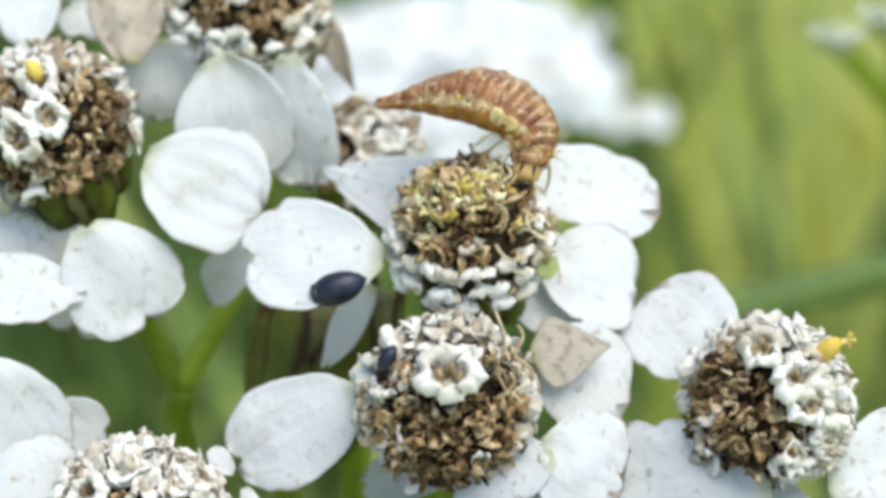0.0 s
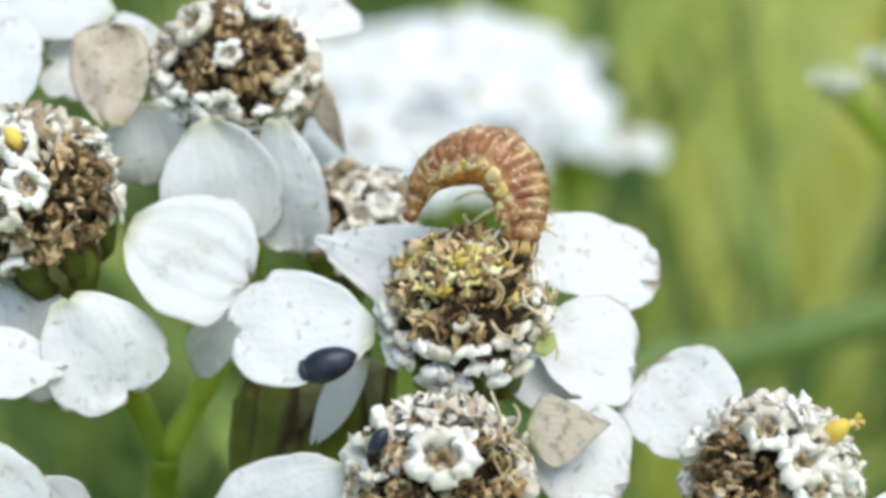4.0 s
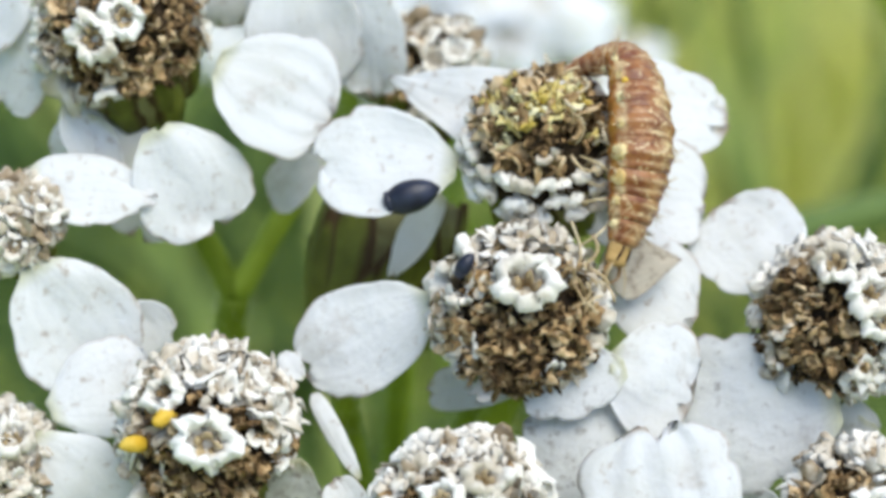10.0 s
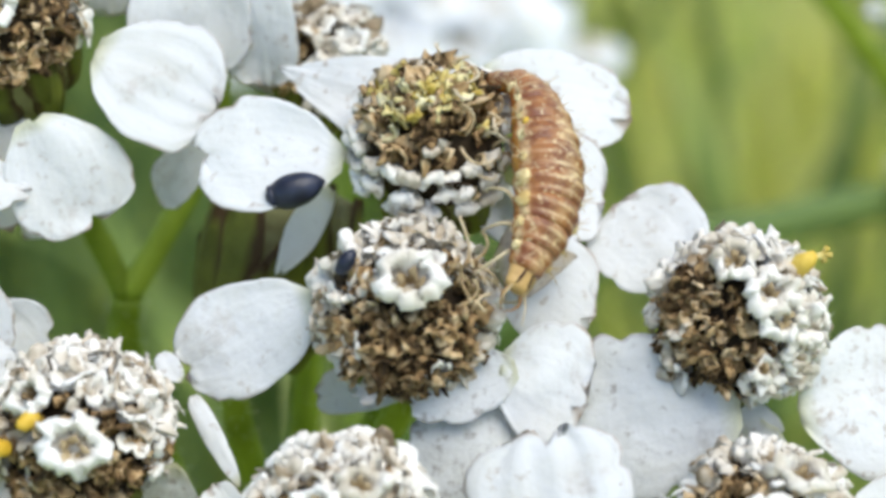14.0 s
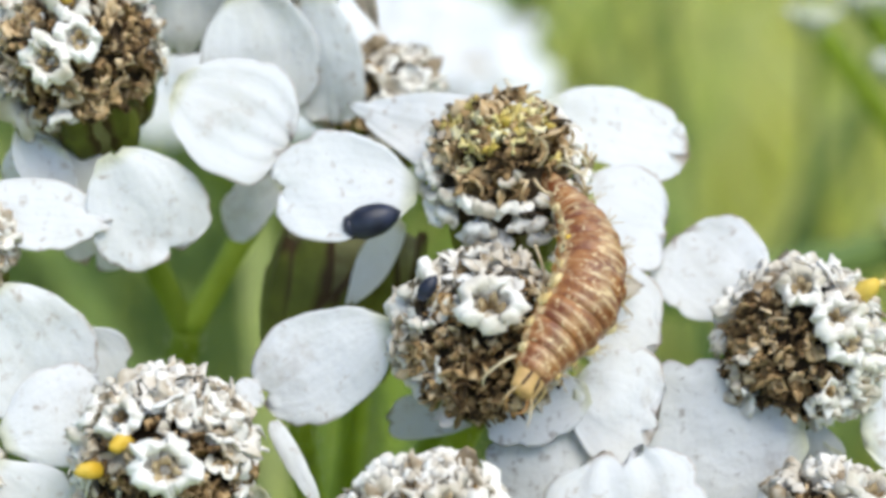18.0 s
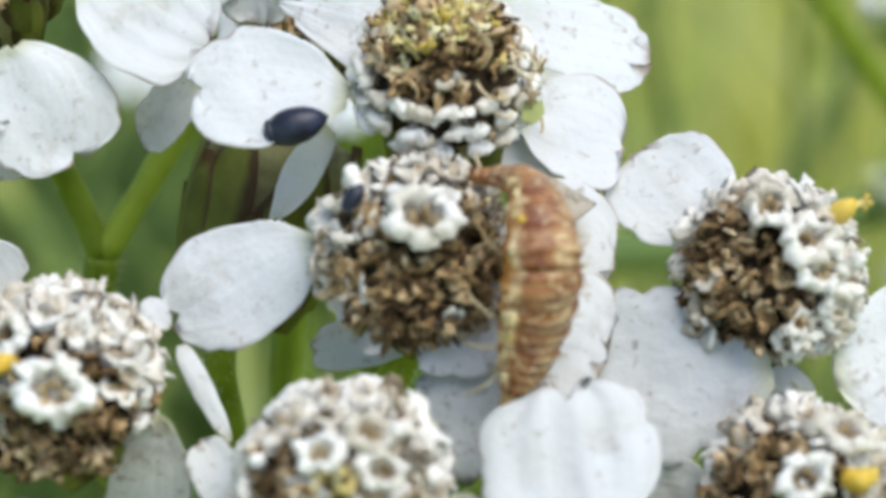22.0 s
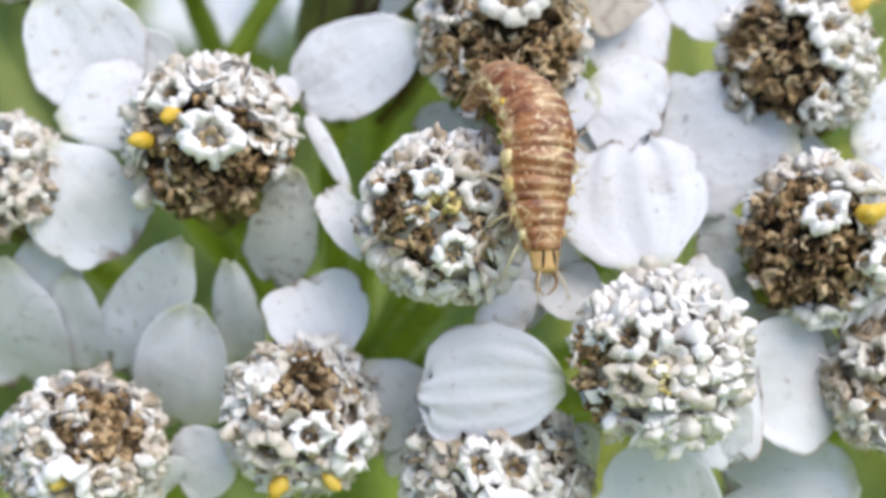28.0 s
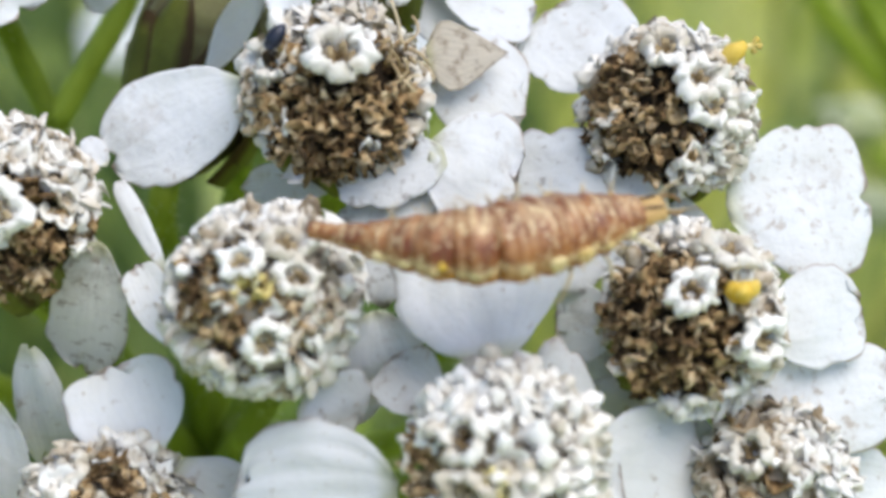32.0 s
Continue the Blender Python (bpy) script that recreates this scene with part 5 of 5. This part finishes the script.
def motions():
    crawl(0.0, (0.30, 0.80, 0.50), (1.13, 2.50, 0.50), (2.04, 2.53, 0.70), (2.93, 2.39, 0.90), (3.60, 1.86, 1.00), (3.48, 1.06, 1.10))
    crawl(0.5, (0.30, 0.80, 0.50), (1.63, 1.98, 0.50), (2.24, 2.47, 0.70), (3.06, 2.40, 0.90), (3.63, 1.83, 1.00), (3.56, 1.15, 1.10))
    crawl(1.0, (0.30, 0.80, 0.50), (1.63, 2.00, 0.50), (2.15, 2.45, 0.70), (2.94, 2.54, 0.90), (3.61, 2.01, 1.00), (3.59, 1.06, 1.10))
    crawl(1.5, (0.30, 0.80, 0.50), (1.55, 2.04, 0.50), (2.17, 2.46, 0.70), (2.98, 2.46, 0.90), (3.58, 1.90, 1.00), (3.60, 1.21, 1.10))
    crawl(2.0, (0.30, 0.80, 0.50), (1.41, 1.96, 0.50), (1.79, 2.52, 0.70), (2.52, 2.69, 0.90), (3.23, 2.16, 1.00), (3.30, 1.34, 1.10))
    crawl(2.5, (0.30, 0.80, 0.50), (1.38, 2.03, 0.50), (1.80, 2.66, 0.70), (2.61, 2.80, 0.90), (3.32, 2.36, 1.00), (3.46, 1.55, 1.10))
    crawl(3.0, (0.30, 0.80, 0.50), (1.22, 1.96, 0.50), (1.59, 2.56, 0.70), (2.38, 2.78, 0.90), (3.29, 2.48, 1.00), (3.48, 1.68, 1.10))
    crawl(3.5, (0.30, 0.80, 0.50), (1.49, 1.86, 0.50), (1.76, 2.50, 0.70), (2.63, 2.74, 0.90), (3.29, 2.22, 1.00), (3.41, 1.40, 1.10))
    crawl(5.5, (0.70, 0.40, 0.55), (1.95, 1.98, 0.40), (3.10, 2.19, 0.65), (3.97, 1.74, 0.90), (4.31, 0.76, 1.10), (3.84, -0.23, 1.30))
    crawl(6.0, (0.75, 0.20, 0.60), (2.48, 1.51, 0.40), (3.24, 2.07, 0.75), (4.07, 1.38, 1.10), (4.13, 0.18, 1.35), (3.73, -0.81, 1.60))
    crawl(6.5, (0.75, 0.18, 0.61), (2.74, 1.42, 0.37), (3.74, 1.85, 0.74), (4.40, 1.06, 1.12), (4.21, -0.00, 1.33), (3.22, -0.83, 1.53))
    crawl(7.0, (0.75, 0.17, 0.62), (2.84, 1.22, 0.33), (3.70, 1.70, 0.73), (4.35, 0.85, 1.13), (4.03, -0.20, 1.30), (2.82, -1.05, 1.47))
    crawl(7.5, (0.75, 0.15, 0.62), (2.76, 1.44, 0.30), (3.60, 1.85, 0.73), (4.28, 1.01, 1.15), (4.09, -0.02, 1.27), (3.02, -1.15, 1.40))
    crawl(8.0, (0.75, 0.13, 0.63), (3.11, 1.55, 0.27), (3.97, 1.80, 0.72), (4.40, 0.97, 1.17), (3.86, 0.12, 1.25), (2.89, -0.59, 1.33))
    crawl(8.5, (0.75, 0.12, 0.64), (2.77, 1.62, 0.23), (3.76, 1.79, 0.71), (4.38, 0.74, 1.18), (4.25, -0.35, 1.23), (3.63, -1.55, 1.27))
    crawl(9.0, (0.75, 0.10, 0.65), (2.82, 1.47, 0.20), (3.75, 1.62, 0.70), (4.11, 0.57, 1.20), (4.05, -0.66, 1.20), (3.95, -1.84, 1.20))
    crawl(9.5, (0.75, 0.10, 0.65), (2.97, 1.49, 0.17), (3.84, 1.66, 0.69), (4.19, 0.44, 1.20), (4.25, -0.70, 1.20), (4.08, -1.89, 1.20))
    crawl(10.0, (0.75, 0.10, 0.65), (2.85, 1.43, 0.15), (3.88, 1.56, 0.67), (4.11, 0.31, 1.20), (4.00, -0.87, 1.20), (3.67, -1.99, 1.20))
    crawl(10.5, (0.75, 0.10, 0.65), (2.74, 1.55, 0.12), (3.73, 1.74, 0.66), (4.07, 0.61, 1.20), (4.13, -0.44, 1.20), (4.17, -1.42, 1.20))
    crawl(11.0, (0.75, 0.10, 0.65), (2.74, 1.48, 0.10), (3.51, 1.95, 0.65), (3.97, 1.17, 1.20), (4.09, -0.01, 1.20), (4.30, -1.32, 1.20))
    crawl(11.5, (0.74, 0.09, 0.66), (3.02, 1.45, 0.17), (3.88, 1.39, 0.73), (4.23, 0.38, 1.27), (4.38, -0.73, 1.36), (4.79, -2.03, 1.45))
    crawl(12.0, (0.72, 0.08, 0.68), (3.18, 1.32, 0.25), (4.06, 1.13, 0.80), (4.35, -0.03, 1.35), (4.41, -1.28, 1.52), (4.28, -2.51, 1.70))
    crawl(12.5, (0.71, 0.06, 0.69), (3.29, 1.16, 0.33), (3.92, 1.02, 0.88), (4.26, -0.07, 1.42), (4.26, -1.36, 1.69), (4.13, -2.55, 1.95))
    crawl(13.0, (0.70, 0.05, 0.70), (3.11, 1.21, 0.40), (3.88, 0.97, 0.95), (4.28, -0.06, 1.50), (4.22, -1.22, 1.85), (4.11, -2.45, 2.20))
    crawl(13.5, (0.69, 0.06, 0.71), (3.37, 1.18, 0.40), (4.13, 0.89, 0.96), (4.42, -0.28, 1.52), (4.39, -1.57, 1.88), (4.03, -2.83, 2.24))
    crawl(14.0, (0.68, 0.07, 0.72), (3.33, 1.12, 0.40), (4.05, 0.80, 0.97), (4.33, -0.38, 1.54), (4.26, -1.41, 1.91), (3.81, -2.51, 2.28))
    crawl(14.5, (0.67, 0.08, 0.73), (3.35, 0.95, 0.40), (4.02, 0.59, 0.98), (4.29, -0.39, 1.56), (4.16, -1.44, 1.94), (3.52, -2.58, 2.32))
    crawl(15.0, (0.66, 0.09, 0.74), (3.45, 0.94, 0.40), (4.03, 0.51, 0.99), (4.31, -0.42, 1.58), (4.13, -1.46, 1.97), (3.52, -2.57, 2.36))
    crawl(15.5, (0.65, 0.10, 0.75), (3.45, 0.85, 0.40), (4.12, 0.56, 1.00), (4.39, -0.51, 1.60), (4.22, -1.54, 2.00), (3.53, -2.37, 2.40))
    crawl(17.5, (0.20, 0.70, 0.70), (3.46, -0.06, 0.80), (4.27, -0.27, 1.35), (4.40, -0.76, 1.90), (3.38, -1.03, 1.85), (2.28, -1.21, 1.80))
    crawl(18.0, (0.50, 0.15, 0.85), (3.10, 0.06, 0.90), (3.77, -1.10, 1.65), (3.71, -2.20, 2.40), (3.08, -3.05, 2.80), (2.63, -3.82, 3.20))
    crawl(18.5, (0.53, 0.17, 0.82), (3.35, -0.22, 1.05), (3.91, -1.37, 1.77), (3.84, -2.31, 2.50), (3.23, -3.18, 2.85), (2.45, -3.95, 3.20))
    crawl(19.0, (0.55, 0.20, 0.80), (3.22, -0.68, 1.20), (3.84, -0.97, 1.90), (3.87, -1.90, 2.60), (3.20, -2.93, 2.90), (2.72, -3.85, 3.20))
    crawl(19.5, (0.57, 0.15, 0.78), (3.18, -0.50, 1.30), (3.80, -1.09, 1.95), (3.94, -2.27, 2.60), (3.58, -3.24, 2.75), (3.49, -3.92, 2.90))
    crawl(20.0, (0.60, 0.10, 0.75), (2.75, -0.85, 1.40), (3.55, -1.34, 2.00), (3.99, -2.41, 2.60), (3.85, -3.68, 2.35), (3.48, -5.11, 2.00))
    crawl(20.5, (0.60, 0.08, 0.75), (3.17, -1.54, 1.50), (3.84, -1.78, 2.09), (3.97, -3.01, 2.68), (3.64, -4.12, 2.25), (3.39, -5.12, 1.75))
    crawl(21.0, (0.60, 0.05, 0.75), (3.15, -1.64, 1.60), (3.76, -1.86, 2.18), (3.93, -3.10, 2.75), (3.78, -4.02, 2.25), (3.69, -4.80, 1.75))
    crawl(21.5, (0.60, 0.03, 0.75), (3.10, -1.86, 1.70), (3.70, -2.13, 2.26), (3.89, -3.28, 2.82), (3.83, -4.17, 2.25), (3.69, -4.93, 1.75))
    crawl(22.0, (0.60, 0.00, 0.75), (3.06, -1.65, 1.80), (3.70, -1.90, 2.35), (3.87, -2.90, 2.90), (3.78, -3.94, 2.25), (3.51, -5.10, 1.75))
    crawl(22.5, (0.62, 0.05, 0.72), (3.12, -1.75, 1.55), (3.72, -1.86, 2.18), (3.89, -2.99, 2.80), (3.82, -4.04, 2.25), (3.62, -4.94, 1.75))
    crawl(23.0, (0.65, 0.10, 0.70), (2.67, -0.84, 1.30), (3.59, -0.96, 2.00), (4.02, -2.05, 2.70), (3.90, -3.21, 2.80), (3.42, -4.26, 2.90))
    crawl(23.5, (0.53, 0.20, 0.75), (3.23, -1.79, 1.37), (3.99, -1.83, 2.08), (4.11, -2.67, 2.80), (3.22, -3.88, 3.02), (2.07, -4.84, 3.23))
    crawl(24.0, (0.42, 0.30, 0.80), (3.08, -1.69, 1.43), (4.00, -1.91, 2.17), (3.97, -2.77, 2.90), (2.90, -3.59, 3.23), (1.58, -4.47, 3.57))
    crawl(24.5, (0.30, 0.40, 0.85), (2.95, -1.70, 1.50), (3.70, -1.85, 2.25), (3.99, -2.52, 3.00), (3.12, -3.52, 3.45), (1.96, -4.58, 3.90))
    crawl(26.5, (0.40, 0.10, 0.90), (3.43, -2.53, 2.00), (3.51, -3.59, 3.00), (3.24, -4.77, 4.00), (2.75, -6.16, 4.20), (2.26, -7.26, 4.40))
    crawl(27.0, (0.45, 0.08, 0.88), (3.42, -3.08, 2.30), (3.48, -4.22, 3.25), (3.16, -5.62, 4.20), (2.76, -6.56, 4.32), (2.50, -7.49, 4.45))
    crawl(27.5, (0.50, 0.05, 0.85), (1.79, -4.27, 2.60), (2.21, -4.57, 3.50), (2.75, -5.53, 4.40), (2.80, -6.69, 4.45), (2.82, -7.84, 4.50))
    crawl(28.0, (0.45, 0.10, 0.87), (1.49, -4.23, 3.07), (1.95, -3.95, 3.80), (2.55, -4.82, 4.53), (2.57, -5.94, 4.62), (2.73, -7.24, 4.70))
    crawl(28.5, (0.40, 0.15, 0.88), (1.71, -4.09, 3.53), (2.22, -4.19, 4.10), (2.66, -5.40, 4.67), (2.98, -6.46, 4.78), (3.65, -7.51, 4.90))
    crawl(29.0, (0.35, 0.20, 0.90), (1.66, -4.57, 4.00), (2.31, -4.48, 4.40), (2.61, -5.48, 4.80), (3.00, -6.65, 4.95), (3.67, -7.75, 5.10))
    crawl(29.5, (0.28, 0.30, 0.89), (1.75, -4.62, 4.10), (2.53, -4.54, 4.50), (3.04, -5.35, 4.90), (3.86, -6.34, 4.88), (4.88, -7.18, 4.85))
    crawl(30.0, (0.20, 0.40, 0.88), (1.34, -4.72, 4.20), (2.36, -5.04, 4.60), (3.31, -5.74, 5.00), (4.41, -6.37, 4.80), (5.60, -6.68, 4.60))
    crawl(30.5, (0.15, 0.44, 0.87), (1.53, -4.67, 4.20), (2.64, -5.09, 4.60), (3.69, -5.77, 5.00), (4.70, -6.43, 4.73), (6.01, -6.85, 4.45))
    crawl(31.0, (0.10, 0.48, 0.85), (1.39, -4.76, 4.20), (2.58, -5.04, 4.60), (3.64, -5.55, 5.00), (4.85, -5.95, 4.65), (6.23, -6.11, 4.30))
    crawl(31.5, (0.05, 0.51, 0.84), (2.08, -5.43, 4.20), (3.11, -5.65, 4.60), (4.14, -5.80, 5.00), (5.34, -5.56, 4.57), (6.66, -5.02, 4.15))
    crawl(32.0, (0.00, 0.55, 0.83), (1.98, -5.29, 4.20), (3.10, -5.48, 4.60), (4.30, -5.55, 5.00), (5.62, -5.24, 4.50), (7.02, -4.83, 4.00))
    for ring, rows in zip(RINGS, TRACK):
        walk(ring, rows)


motions()
